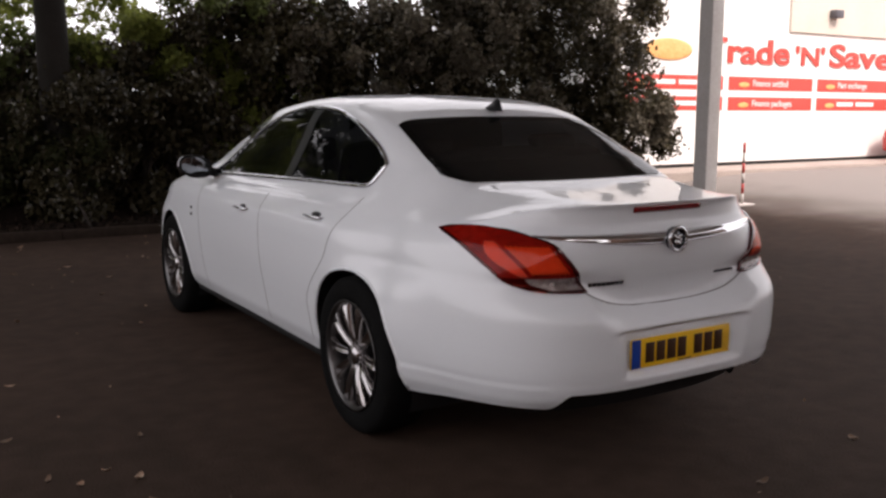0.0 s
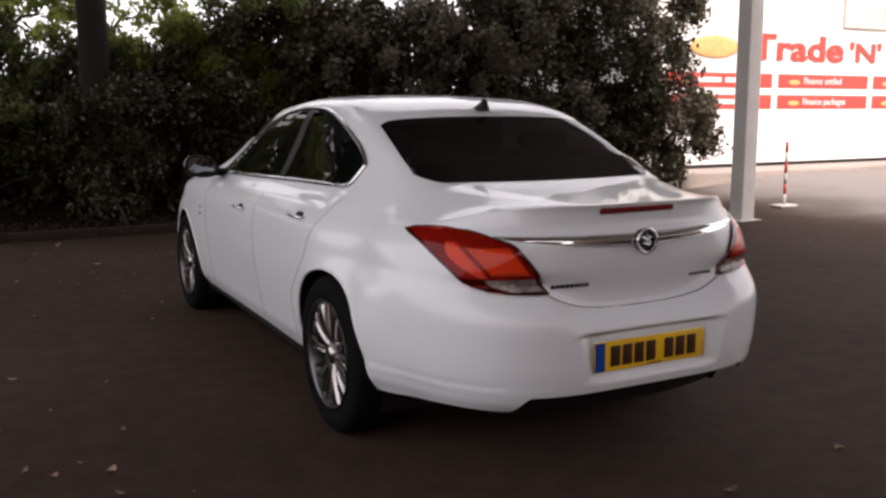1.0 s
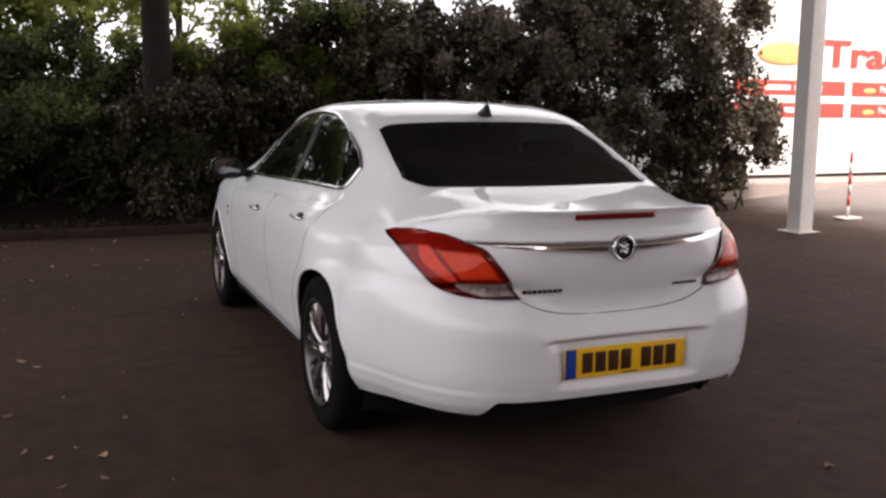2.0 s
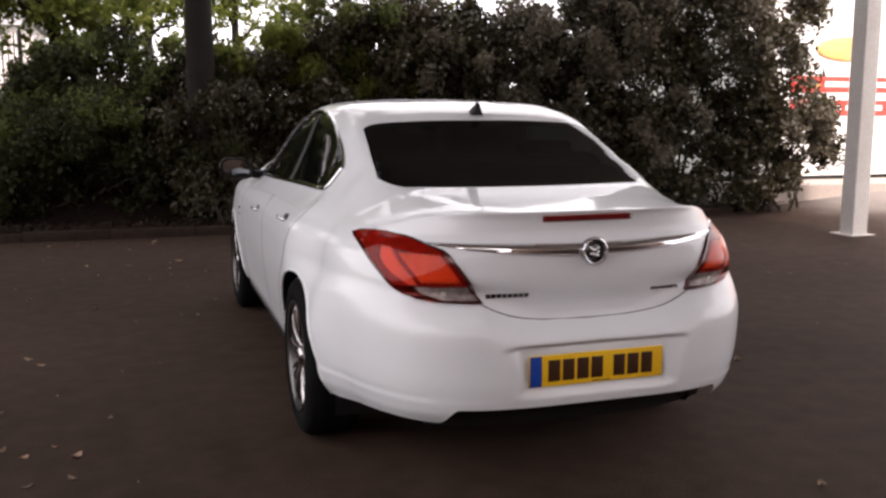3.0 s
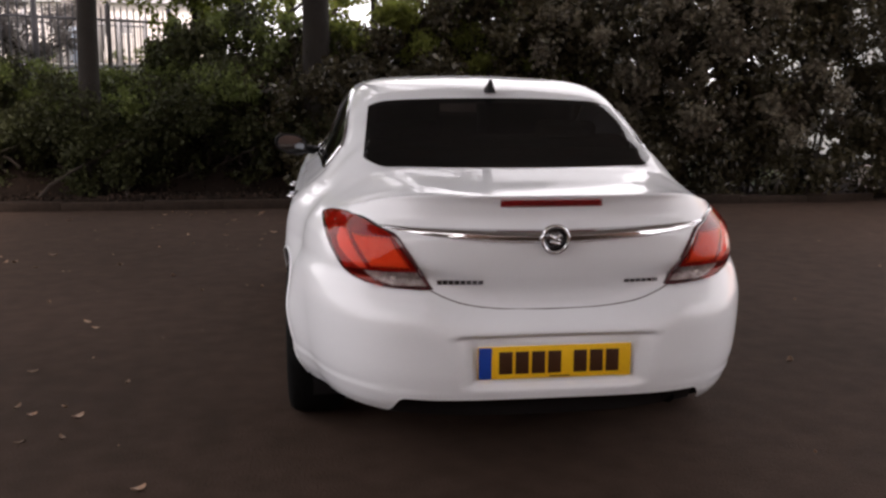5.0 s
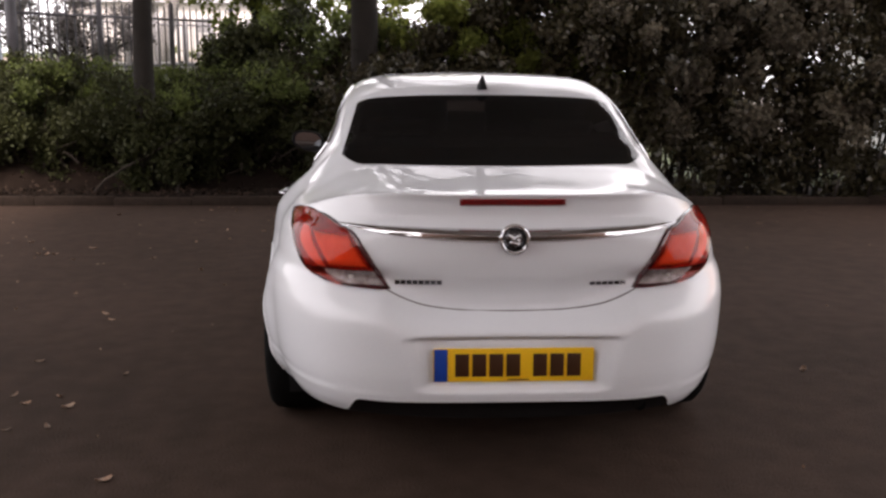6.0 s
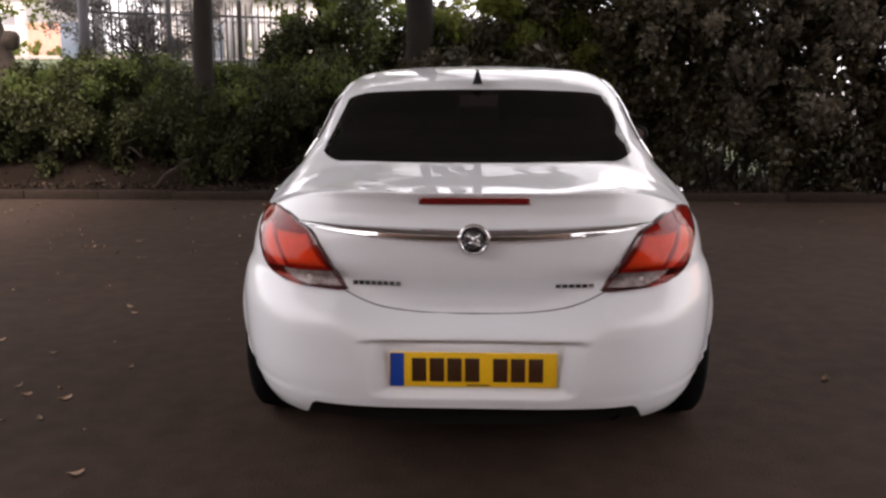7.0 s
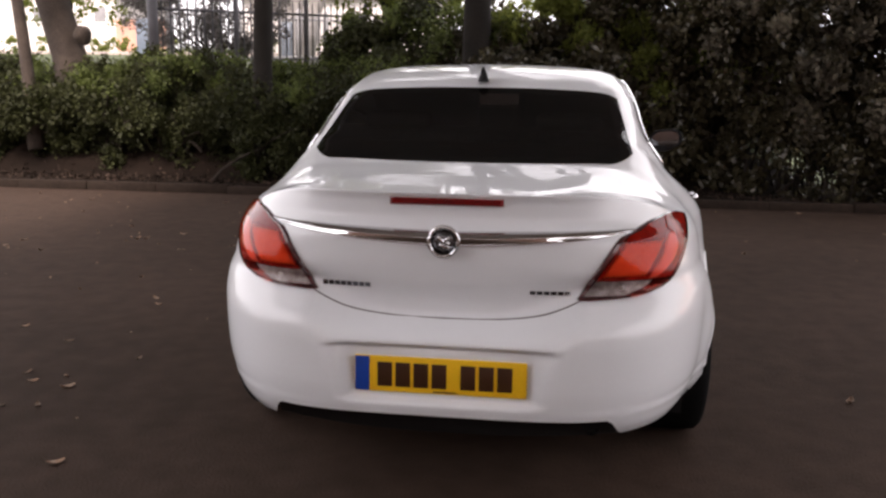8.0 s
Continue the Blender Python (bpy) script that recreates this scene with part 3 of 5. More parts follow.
def lamp_rows(za, zb, ia, ib, n, m, sgn, lift):
    """Rows over the lamp between heights za..zb and between the fractions ia..ib of its width."""
    rows = []
    for k in range(n + 1):
        z = za + (zb - za) * k / max(1, n)
        a, b = curve(LAMP_IN, z), curve(LAMP_OUT, z)
        row = []
        for j in range(m + 1):
            ang = radians(a + (b - a) * (ia + (ib - ia) * j / m))
            p = rear_point(math.cos(ang), z, lift)
            p.x *= sgn
            row.append(p)
        rows.append(row)
    return rows


def rows_mesh(name, rows, mat, parent, label=""):
    nr, nc = len(rows), len(rows[0])
    return mesh_object(name, [p for r in rows for p in r], grid_faces(nr, nc), mat, parent, label=label)


def solid_rows(name, rows, back, mat, parent, label=""):
    """A panel with thickness: rows in front, back rows behind, closed round the rim."""
    nr, nc = len(rows), len(rows[0])
    verts = [p for r in rows for p in r] + [p for r in back for p in r]
    n = nr * nc
    faces = grid_faces(nr, nc) + [tuple(i + n for i in reversed(f)) for f in grid_faces(nr, nc)]
    ring = [c for c in range(nc)] + [r * nc + nc - 1 for r in range(1, nr)] + [(nr - 1) * nc + c for c in range(nc - 2, -1, -1)] + [r * nc for r in range(nr - 2, 0, -1)]
    for i in range(len(ring)):
        a, b = ring[i], ring[(i + 1) % len(ring)]
        faces.append((b, a, a + n, b + n))
    return mesh_object(name, verts, faces, mat, parent, label=label)


def make_lamps():
    for sgn in (-1, 1):
        lamp = solid_rows("tail_lamp", lamp_rows(0.712, 0.942, 0, 1, 30, 28, sgn, 0.002), lamp_rows(0.712, 0.942, 0, 1, 30, 28, sgn, -0.03), M_LAMP_TRIM, car, "red wrap-round tail lamp with a clear lower strip")

        def rim(ia, ib, za, zb):
            return solid_rows("lamp_rim", lamp_rows(za, zb, ia, ib, 16, 8, sgn, 0.0125), lamp_rows(za, zb, ia, ib, 16, 8, sgn, -0.012), M_LAMP_TRIM, lamp)

        rim(0.0, 0.045, 0.714, 0.940)
        rim(0.955, 1.0, 0.714, 0.938)
        solid_rows("lamp_rim", lamp_rows(0.712, 0.7195, 0.0, 1.0, 2, 28, sgn, 0.0125), lamp_rows(0.712, 0.7195, 0.0, 1.0, 2, 28, sgn, -0.012), M_LAMP_TRIM, lamp)
        # bowl with upright flutes, an orange block and a curved light guide inside
        bowl = lamp_rows(0.770, 0.940, 0.04, 0.96, 14, 72, sgn, 0.003)
        flutes = lamp_rows(0.770, 0.940, 0.04, 0.96, 14, 72, sgn, 0.006)
        rows_mesh("bowl", [[q if j % 4 == 2 else p for j, (p, q) in enumerate(zip(r, t))] for r, t in zip(bowl, flutes)], M_LAMP_BACK, lamp, "fluted dark red lamp bowl")
        solid_rows("inner_block", lamp_rows(0.788, 0.872, 0.10, 0.50, 8, 24, sgn, 0.010), lamp_rows(0.780, 0.880, 0.08, 0.53, 8, 24, sgn, 0.002), M_LAMP_AMBER, lamp, "bright orange inner lens block")
        guide, back = [], []
        for k in range(19):
            t = k / 18
            z = 0.774 + 0.118 * t
            mid = 0.60 + 0.13 * math.sin(math.pi * (0.1 + 0.75 * t)) - 0.05 * t
            half = 0.04 + 0.075 * math.sin(math.pi * t) ** 0.8
            guide += lamp_rows(z, z, mid - half, mid + half, 0, 8, sgn, 0.010)
            back += lamp_rows(z, z, mid - half - 0.015, mid + half + 0.015, 0, 8, sgn, 0.002)
        solid_rows("light_guide", guide, back, M_LAMP_GUIDE, lamp, "pale orange curved light guide")
        foot = lamp_rows(0.722, 0.768, 0.05, 0.66, 6, 60, sgn, 0.003)
        crest = lamp_rows(0.722, 0.768, 0.05, 0.66, 6, 60, sgn, 0.009)
        rows_mesh("reversing_reflector", [[q if j % 3 == 1 and j < 30 else p for j, (p, q) in enumerate(zip(r, t))] for r, t in zip(foot, crest)], M_LAMP_CLEAR, lamp, "silver fluted reversing reflector")
        bulb = lamp_rows(0.745, 0.745, 0.36, 0.36, 0, 1, sgn, 0.004)[0][0]
        bm = bmesh.new()
        bmesh.ops.create_icosphere(bm, subdivisions=3, radius=0.009, matrix=Matrix.Translation(bulb) @ Matrix.Diagonal((1, 0.6, 1, 1)))
        part("bulb", bm, M_SIGN_WHITE, lamp)
        lens = rows_mesh("red_lens", lamp_rows(0.770, 0.941, 0.03, 0.97, 26, 30, sgn, 0.013), M_LENS_RED, lamp, "glossy clear red lens")
        outward(lens).visible_shadow = False
        wing = rows_mesh("red_lens", lamp_rows(0.7205, 0.770, 0.67, 0.97, 8, 10, sgn, 0.013), M_LENS_RED, lamp)
        outward(wing).visible_shadow = False
        clear = rows_mesh("clear_lens", lamp_rows(0.7205, 0.770, 0.03, 0.67, 8, 20, sgn, 0.013), M_LENS_CLEAR, lamp, "clear white reversing lens")
        outward(clear).visible_shadow = False
    # high brake lamp under the boot lip
    front = [[on_rear(-0.172 + 0.344 * j / 24, 0.982 + 0.022 * k / 3, 0.007) for j in range(25)] for k in range(4)]
    back = [[p + Vector((0, 0.012, 0)) for p in r] for r in front]
    solid_rows("brake_lamp", front, back, M_LAMP_RED, car, "slim red high-level brake lamp")


make_lamps()


def make_trim():
    # chrome bar
    def bar_row(off, lift):
        row = []
        for j in range(61):
            x = -0.565 + 1.13 * j / 60
            f = abs(x) / 0.565
            z = 0.886 + 0.026 * f ** 1.5
            half = 0.017 * (1 - f ** 2) + 0.004
            row.append(on_rear(x, z + half * off, lift * (1 - 0.6 * f)))
        return row
    rows = [bar_row(o, d) for o, d in ((-1, 0.001), (-0.96, 0.009), (-0.92, 0.0105), (-0.80, 0.0095), (-0.77, 0.0085), (-0.72, 0.0090), (-0.40, 0.0122), (-0.05, 0.0162), (0.06, 0.0180), (0.10, 0.0185), (0.42, 0.0160), (0.80, 0.0122), (0.92, 0.007), (1, 0.001))]
    rows_mesh("chrome_bar", rows, M_CHROME, car, "tapering polished chrome boot strip")
    # badge: a chrome ring with a dark disc and a plain relief
    badge = thing("badge", "round chrome badge with plain relief", "badge")
    badge.parent = car
    badge.location = (0, 0.052, 0.880)
    v, f = tube([(0.044 * math.cos(a), -0.014, 0.044 * math.sin(a)) for a in [2 * math.pi * i / 40 for i in range(40)]], 0.0065, 8, closed=True)
    mesh_object("ring", v, f, M_CHROME, badge)
    bm = bmesh.new()
    bmesh.ops.create_cone(bm, cap_ends=True, segments=40, radius1=0.044, radius2=0.042, depth=0.024, matrix=Matrix.Rotation(radians(90), 4, "X"))
    part("disc", bm, M_NAME, badge)
    bm = bmesh.new()
    for px, pz, sx, sz, rot in ((-0.008, 0.004, 0.02, 0.008, 50), (0.010, 0.008, 0.016, 0.007, -35), (0.002, -0.014, 0.022, 0.008, 15), (0.014, -0.006, 0.012, 0.006, 70)):
        m = Matrix.Translation((px, -0.011, pz)) @ Matrix.Rotation(radians(rot), 4, "Y") @ Matrix.Diagonal((sx * 1.35, 0.010, sz * 1.4, 1))
        bmesh.ops.create_icosphere(bm, subdivisions=2, radius=0.7, matrix=m)
    part("relief", bm, M_CHROME, badge)
    for k in ("label", "category"):
        if k == "category":
            del badge[k]
    # name strips on the boot lid, as plain raised bars
    for xa, xb, za, zb in ((-0.383, -0.227, 0.724, 0.738), (0.257, 0.382, 0.720, 0.731)):
        cnt = 8 if xa < 0 else 6
        for i in range(cnt):
            a = xa + (xb - xa) * i / cnt
            b = a + (xb - xa) / cnt * 0.80
            v = [on_rear(a, za, 0.002), on_rear(b, za, 0.002), on_rear(b, zb, 0.002), on_rear(a, zb, 0.002),
                 on_rear(a, za, 0.005), on_rear(b, za, 0.005), on_rear(b, zb, 0.005), on_rear(a, zb, 0.005)]
            f = [(4, 5, 6, 7), (0, 1, 5, 4), (1, 2, 6, 5), (2, 3, 7, 6), (3, 0, 4, 7)]
            mesh_object("name_bar", v, f, M_NAME, car, smooth=False)
    # boot lid gap
    pts = []
    for j in range(61):
        x = -0.417 + 0.834 * j / 60
        pts.append(on_rear(x, 0.634 + 0.080 * (abs(x) / 0.417) ** 3.2, 0.0015))
    v, f = tube(pts, 0.0026, 6)
    mesh_object("boot_gap", v, f, M_SEAM, car)
    # number plate
    bm = bmesh.new()
    box(bm, (-0.26, -0.004, 0.4215), (0.26, 0.004, 0.5325), 0.003)
    plate = part("number_plate", bm, M_PLATE, car, "yellow number plate with a blue end band")
    bm = bmesh.new()
    box(bm, (-0.258, -0.0065, 0.4235), (-0.215, -0.003, 0.5305), 0.001)
    part("blue_band", bm, M_PLATE_BLUE, plate)
    bars = [(-0.190, -0.145), (-0.135, -0.090), (-0.080, -0.035), (-0.025, 0.020), (0.062, 0.107), (0.117, 0.162), (0.172, 0.217)]
    for a, b in bars:
        bm = bmesh.new()
        box(bm, (a, -0.0065, 0.4390), (b, -0.003, 0.5150), 0.002)
        part("print_bar", bm, M_PLATE_INK, plate)
    bm = bmesh.new()
    box(bm, (-0.02, -0.0065, 0.4265), (0.05, -0.003, 0.4305), 0.001)
    part("maker_line", bm, M_PLATE_INK, plate)
    # shark fin aerial
    base = Vector((0, 1.255, curve(TOP, 1.255)))
    bm = bmesh.new()
    prof = [(-0.055, 0.0), (-0.05, 0.052), (-0.035, 0.060), (-0.012, 0.042), (0.03, 0.018), (0.085, 0.004), (0.09, 0.0)]
    for sgn in (-1, 1):
        for py, pz in prof:
            bm.verts.new((sgn * (0.020 * (1 - pz / 0.075) + 0.001), py, pz + 0.02 * py * 10 * 0.2))
    bm.verts.ensure_lookup_table()
    n = len(prof)
    bm.faces.new([bm.verts[i] for i in range(n)])
    bm.faces.new([bm.verts[n + i] for i in reversed(range(n))])
    for i in range(n - 1):
        bm.faces.new((bm.verts[i + 1], bm.verts[i], bm.verts[n + i], bm.verts[n + i + 1]))
    ob = part("roof_aerial", bm, M_BLACK, car, "black shark-fin roof aerial")
    ob.location = base
    # door handles
    for y, z in ((2.30, 0.847), (1.385, 0.888)):
        for sgn in (-1, 1):
            x = half_width(z, y)
            v, f = tube([(sgn * (x - 0.002), y - 0.095, z - 0.003), (sgn * (x + 0.026), y - 0.075, z), (sgn * (x + 0.030), y, z + 0.002), (sgn * (x + 0.026), y + 0.07, z), (sgn * (x - 0.002), y + 0.09, z - 0.003)],
                        [0.005, 0.007, 0.008, 0.007, 0.005], 10)
            h = mesh_object("door_handle", v, f, M_CHROME, car, label="chrome-topped door handle")
            # dark bulge standing for the shaded hollow behind the grip
            bm = bmesh.new()
            bmesh.ops.create_icosphere(bm, subdivisions=3, radius=1, matrix=Matrix.Translation((sgn * (x - 0.012), y, z)) @ Matrix.Diagonal((0.018, 0.062, 0.019, 1)))
            part("grip_shade", bm, M_BLACK, h)
    # small badges on the front wings
    for sgn in (-1, 1):
        for y, z in ((3.228, 0.764), (3.224, 0.724)):
            bm = bmesh.new()
            bmesh.ops.create_icosphere(bm, subdivisions=2, radius=1, matrix=Matrix.Translation((sgn * (half_width(z, y) + 0.001), y, z)) @ Matrix.Diagonal((0.005, 0.020, 0.010, 1)))
            part("wing_badge", bm, M_NAME, car, "small dull chrome wing badge")
    # door gaps
    for y0, y1 in ((2.02, 2.06), (3.05, 3.10)):
        for sgn in (-1, 1):
            pts = [Vector((sgn * (half_width(z, 0) + 0.0), 0, z)) for z in [0.29 + 0.65 * i / 24 for i in range(25)]]
            pts = [Vector((sgn * half_width(p.z, y0 + (y1 - y0) * (p.z - 0.29) / 0.65), y0 + (y1 - y0) * (p.z - 0.29) / 0.65, p.z)) for p in pts]
            v, f = tube(pts, 0.0017, 6)
            mesh_object("door_gap", v, f, M_SEAM, car)
    for sgn in (-1, 1):
        pts = []
        for i in range(31):
            t = i / 30
            z = 0.99 - 0.68 * t
            y = 1.10 + 0.10 * step(0.0, 0.35, t) + 0.24 * step(0.3, 0.75, t)
            z0 = curve(SHOULDER, y)
            p = side_point(y, z) if z < z0 else skin_from_side(y, z)
            pts.append(Vector((sgn * p.x, y, z)))
        v, f = tube(pts, 0.0017, 6)
        mesh_object("door_gap", v, f, M_SEAM, car)
    # door mirrors
    for sgn in (-1, 1):
        # the shell is widest at the glass, flat below and drawn out towards its outer upper corner
        def shell(a, k, grow=1.0):
            ca, sa = math.cos(a), math.sin(a)
            px = 0.098 * math.copysign(abs(ca) ** 0.75, ca) * k * grow
            pz = (0.066 if sa > 0 else 0.052) * math.copysign(abs(sa) ** 0.8, sa) * k * grow
            return px, pz - 0.10 * px
        rows = []
        for k, y in ((0.80, 2.990), (0.90, 2.966), (0.985, 2.962), (1.0, 2.972), (0.98, 3.00), (0.90, 3.035), (0.74, 3.065), (0.45, 3.085), (0.05, 3.092)):
            rows.append([Vector((sgn * (0.945 - shell(2 * math.pi * j / 40, k)[0]), y, 1.030 + shell(2 * math.pi * j / 40, k)[1])) for j in range(41)])
        mir = outward(rows_mesh("door_mirror", rows, M_BLACK, car, "black-shelled door mirror with a white cap and reflective glass"))
        # cap over the upper outer half
        cap = []
        for k, y in ((1.0, 2.966), (1.0, 2.976), (0.98, 3.00), (0.90, 3.035), (0.74, 3.065)):
            cap.append([Vector((sgn * (0.945 - shell(a, k, 1.035)[0]), y - 0.002, 1.030 + shell(a, k, 1.035)[1])) for a in [radians(62 + 122 * j / 24) for j in range(25)]])
        outward(rows_mesh("mirror_cap", cap, M_PAINT, mir, label="white upper mirror cap"))
        glass = [[Vector((sgn * (0.945 - shell(2 * math.pi * j / 40, 0.86 * k)[0]), 2.982 + 0.004 * k * k, 1.030 + shell(2 * math.pi * j / 40, 0.86 * k)[1])) for j in range(41)] for k in (0.02, 0.35, 0.7, 1.0)]
        outward(rows_mesh("mirror_glass", glass, M_MIRROR, mir))
        bm = bmesh.new()
        bmesh.ops.create_icosphere(bm, subdivisions=4, radius=1, matrix=Matrix.Translation((sgn * 0.915, 3.02, 0.985)) @ Matrix.Diagonal((0.075, 0.05, 0.026, 1)))
        part("mirror_base", bm, M_BLACK, mir)
        v, f = tube([(sgn * 0.78, 3.06, 0.985), (sgn * 0.88, 3.03, 1.0)], [0.03, 0.025], 10)
        mesh_object("mirror_arm", v, f, M_BLACK, mir)
    # underside and dark lower rear panel
    rows = []
    for k in range(6):
        z = 0.378 - 0.128 * k / 5
        rows.append([Vector((-0.57 + 1.14 * j / 30, 0.045 + 0.08 * k / 5 + 0.33 * (abs(-0.57 + 1.14 * j / 30) / 0.9) ** 2.5, z)) for j in range(31)])
    rows_mesh("rear_diffuser", rows, M_BLACK, car, "matt black lower bumper panel")
    bm = bmesh.new()
    box(bm, (-0.66, 0.66, 0.19), (0.66, 4.2, 0.27), 0.04)
    part("underbody", bm, M_BLACK, car)
    v, f = tube([(0.46, 0.15, 0.282), (0.46, 0.40, 0.285)], 0.022, 16, cap=False)
    mesh_object("exhaust_pipe", v, f, M_CHROME, car, label="short chrome exhaust tip")
    # sill strips
    for sgn in (-1, 1):
        bm = bmesh.new()
        box(bm, (min(sgn * 0.72, sgn * 0.842), 1.36, 0.215), (max(sgn * 0.72, sgn * 0.842), 3.38, 0.262), 0.015)
        part("sill", bm, M_BLACK, car)


make_trim()


def make_wheel():
    """A wheel whose outer face looks to -x, about its own centre."""
    wheel = new("wheel")
    # tyre profile turned about x
    prof = [(0.105, 0.235), (0.115, 0.255), (0.118, 0.285), (0.110, 0.315), (0.092, 0.332), (0.05, 0.336), (-0.05, 0.336), (-0.092, 0.332), (-0.110, 0.315), (-0.118, 0.285), (-0.115, 0.255), (-0.105, 0.235)]
    seg = 56
    verts = [(px, r * math.cos(2 * math.pi * k / seg), r * math.sin(2 * math.pi * k / seg)) for k in range(seg) for px, r in prof]
    n = len(prof)
    faces = [(k * n + i, k * n + i + 1, ((k + 1) % seg) * n + i + 1, ((k + 1) % seg) * n + i) for k in range(seg) for i in range(n - 1)]
    mesh_object("tyre", verts, faces, M_TYRE, wheel)
    prof = [(-0.108, 0.232), (-0.114, 0.238), (-0.112, 0.226), (-0.096, 0.219), (-0.03, 0.210), (0.10, 0.214)]
    n = len(prof)
    verts = [(px, r * math.cos(2 * math.pi * k / seg), r * math.sin(2 * math.pi * k / seg)) for k in range(seg) for px, r in prof]
    faces = [(k * n + i, k * n + i + 1, ((k + 1) % seg) * n + i + 1, ((k + 1) % seg) * n + i) for k in range(seg) for i in range(n - 1)]
    rim = mesh_object("rim", verts, faces, M_ALLOY_DARK, wheel, label="dull grey multi-spoke alloy rim with its shade in the colour")
    spoke_me = None
    count = 10
    for i in range(count):
        bm = bmesh.new()
        secs = [(0.03, 0.018, -0.072), (0.06, 0.017, -0.088), (0.10, 0.018, -0.098), (0.15, 0.021, -0.104), (0.20, 0.027, -0.104), (0.222, 0.033, -0.098)]
        rings = []
        for r, w, px in secs:
            # two bright ribs with a hollow between them
            outline = ((0.03, -1.0), (0.003, -0.92), (0.0, -0.78), (0.010, -0.5), (0.013, 0.0), (0.010, 0.5), (0.0, 0.78), (0.003, 0.92), (0.03, 1.0))
            rings.append([bm.verts.new((px + dx, r, k * w)) for dx, k in outline])
        for a, b in zip(rings, rings[1:]):
            for k in range(8):
                bm.faces.new((a[k], a[k + 1], b[k + 1], b[k]))
        if spoke_me is None:
            s = part("spoke", bm, M_ALLOY, wheel)
            spoke_me = s.data
        else:
            bm.free()
            s = new("spoke", spoke_me)
            s.parent = wheel
        s.rotation_euler = (2 * math.pi * i / count, 0, 0)
    bm = bmesh.new()
    bmesh.ops.create_cone(bm, cap_ends=True, segments=32, radius1=0.048, radius2=0.040, depth=0.03, matrix=Matrix.Translation((-0.088, 0, 0)) @ Matrix.Rotation(radians(-90), 4, "Y"))
    part("hub_cap", bm, M_ALLOY, wheel)
    bm = bmesh.new()
    bmesh.ops.create_cone(bm, cap_ends=True, segments=40, radius1=0.165, radius2=0.165, depth=0.02, matrix=Matrix.Translation((-0.005, 0, 0)) @ Matrix.Rotation(radians(90), 4, "Y"))
    part("brake_disc", bm, M_BLACK, wheel, "dark brake disc behind the spokes")
    wheel.parent = car
    return wheel


wheel = make_wheel()
wheel.matrix_basis = pose(-0.79, AXLE_R, WHEEL_Z)
copy_thing(wheel, pose(-0.79, AXLE_F, WHEEL_Z, 11))
copy_thing(wheel, pose(0.79, AXLE_R, WHEEL_Z, 0, 0, 180))
copy_thing(wheel, pose(0.79, AXLE_F, WHEEL_Z, 7, 0, 180))


def flank_x(y, z):
    """Half width of the body's side at y and z, round the rear corner as well."""
    if y >= rear_point(0.0, z).y:
        return half_width(z, y)
    lo, hi = 0.0, 1.0
    for _ in range(24):
        mid = (lo + hi) / 2
        if rear_point(mid, z).y > y:
            lo = mid
        else:
            hi = mid
    return rear_point(lo, z).x


def make_arch_liners():
    for a in (AXLE_R, AXLE_F):
        for sgn in (-1, 1):
            verts, faces = [], []
            m = 30
            for k in range(m + 1):
                ang = radians(-28 + 236 * k / m)
                y, z = a + (ARCH_R + 0.002) * math.cos(ang), WHEEL_Z + (ARCH_R + 0.002) * math.sin(ang)
                xo = flank_x(y, max(0.24, z)) - 0.004
                verts += [(sgn * xo, y, z), (sgn * 0.50, y, z)]
            for k in range(m):
                faces.append((2 * k, 2 * k + 1, 2 * k + 3, 2 * k + 2))
            mesh_object("wheel_arch_liner", verts, faces, M_BLACK, car)
            lip = []
            for k in range(41):
                ang = radians(-10 + 200 * k / 40)
                y, z = a + ARCH_R * math.cos(ang), WHEEL_Z + ARCH_R * math.sin(ang)
                lip.append((sgn * (flank_x(y, z) - 0.001), y, z))
            v, f = tube(lip, 0.0065, 8)
            mesh_object("arch_lip", v, f, M_PAINT, car)


make_arch_liners()


def make_interior():
    bm = bmesh.new()
    box(bm, (-0.66, 0.72, 0.90), (0.66, 1.25, 0.94), 0.02)
    part("parcel_shelf", bm, M_SEAT, car, "dark parcel shelf")
    bm = bmesh.new()
    box(bm, (-0.64, 1.25, 0.45), (0.64, 1.42, 1.0), 0.05)
    part("rear_seat", bm, M_SEAT, car)
    for x in (-0.36, 0.36):
        bm = bmesh.new()
        box(bm, (x - 0.26, 2.25, 0.45), (x + 0.26, 2.40, 1.02), 0.06)
        part("front_seat", bm, M_SEAT, car)
        bm = bmesh.new()
        box(bm, (x - 0.13, 2.26, 1.05), (x + 0.13, 2.36, 1.22), 0.04)
        part("headrest", bm, M_SEAT, car)
        bm = bmesh.new()
        box(bm, (x - 0.14, 1.27, 1.0), (x + 0.14, 1.37, 1.13), 0.04)
        part("headrest", bm, M_SEAT, car)
    bm = bmesh.new()
    box(bm, (-0.66, 3.0, 0.75), (0.66, 3.5, 0.96), 0.05)
    part("dashboard", bm, M_BLACK, car)
    bm = bmesh.new()
    box(bm, (-0.70, 0.8, 0.28), (0.70, 3.6, 0.42), 0.03)
    part("cabin_floor", bm, M_SEAT, car)


make_interior()


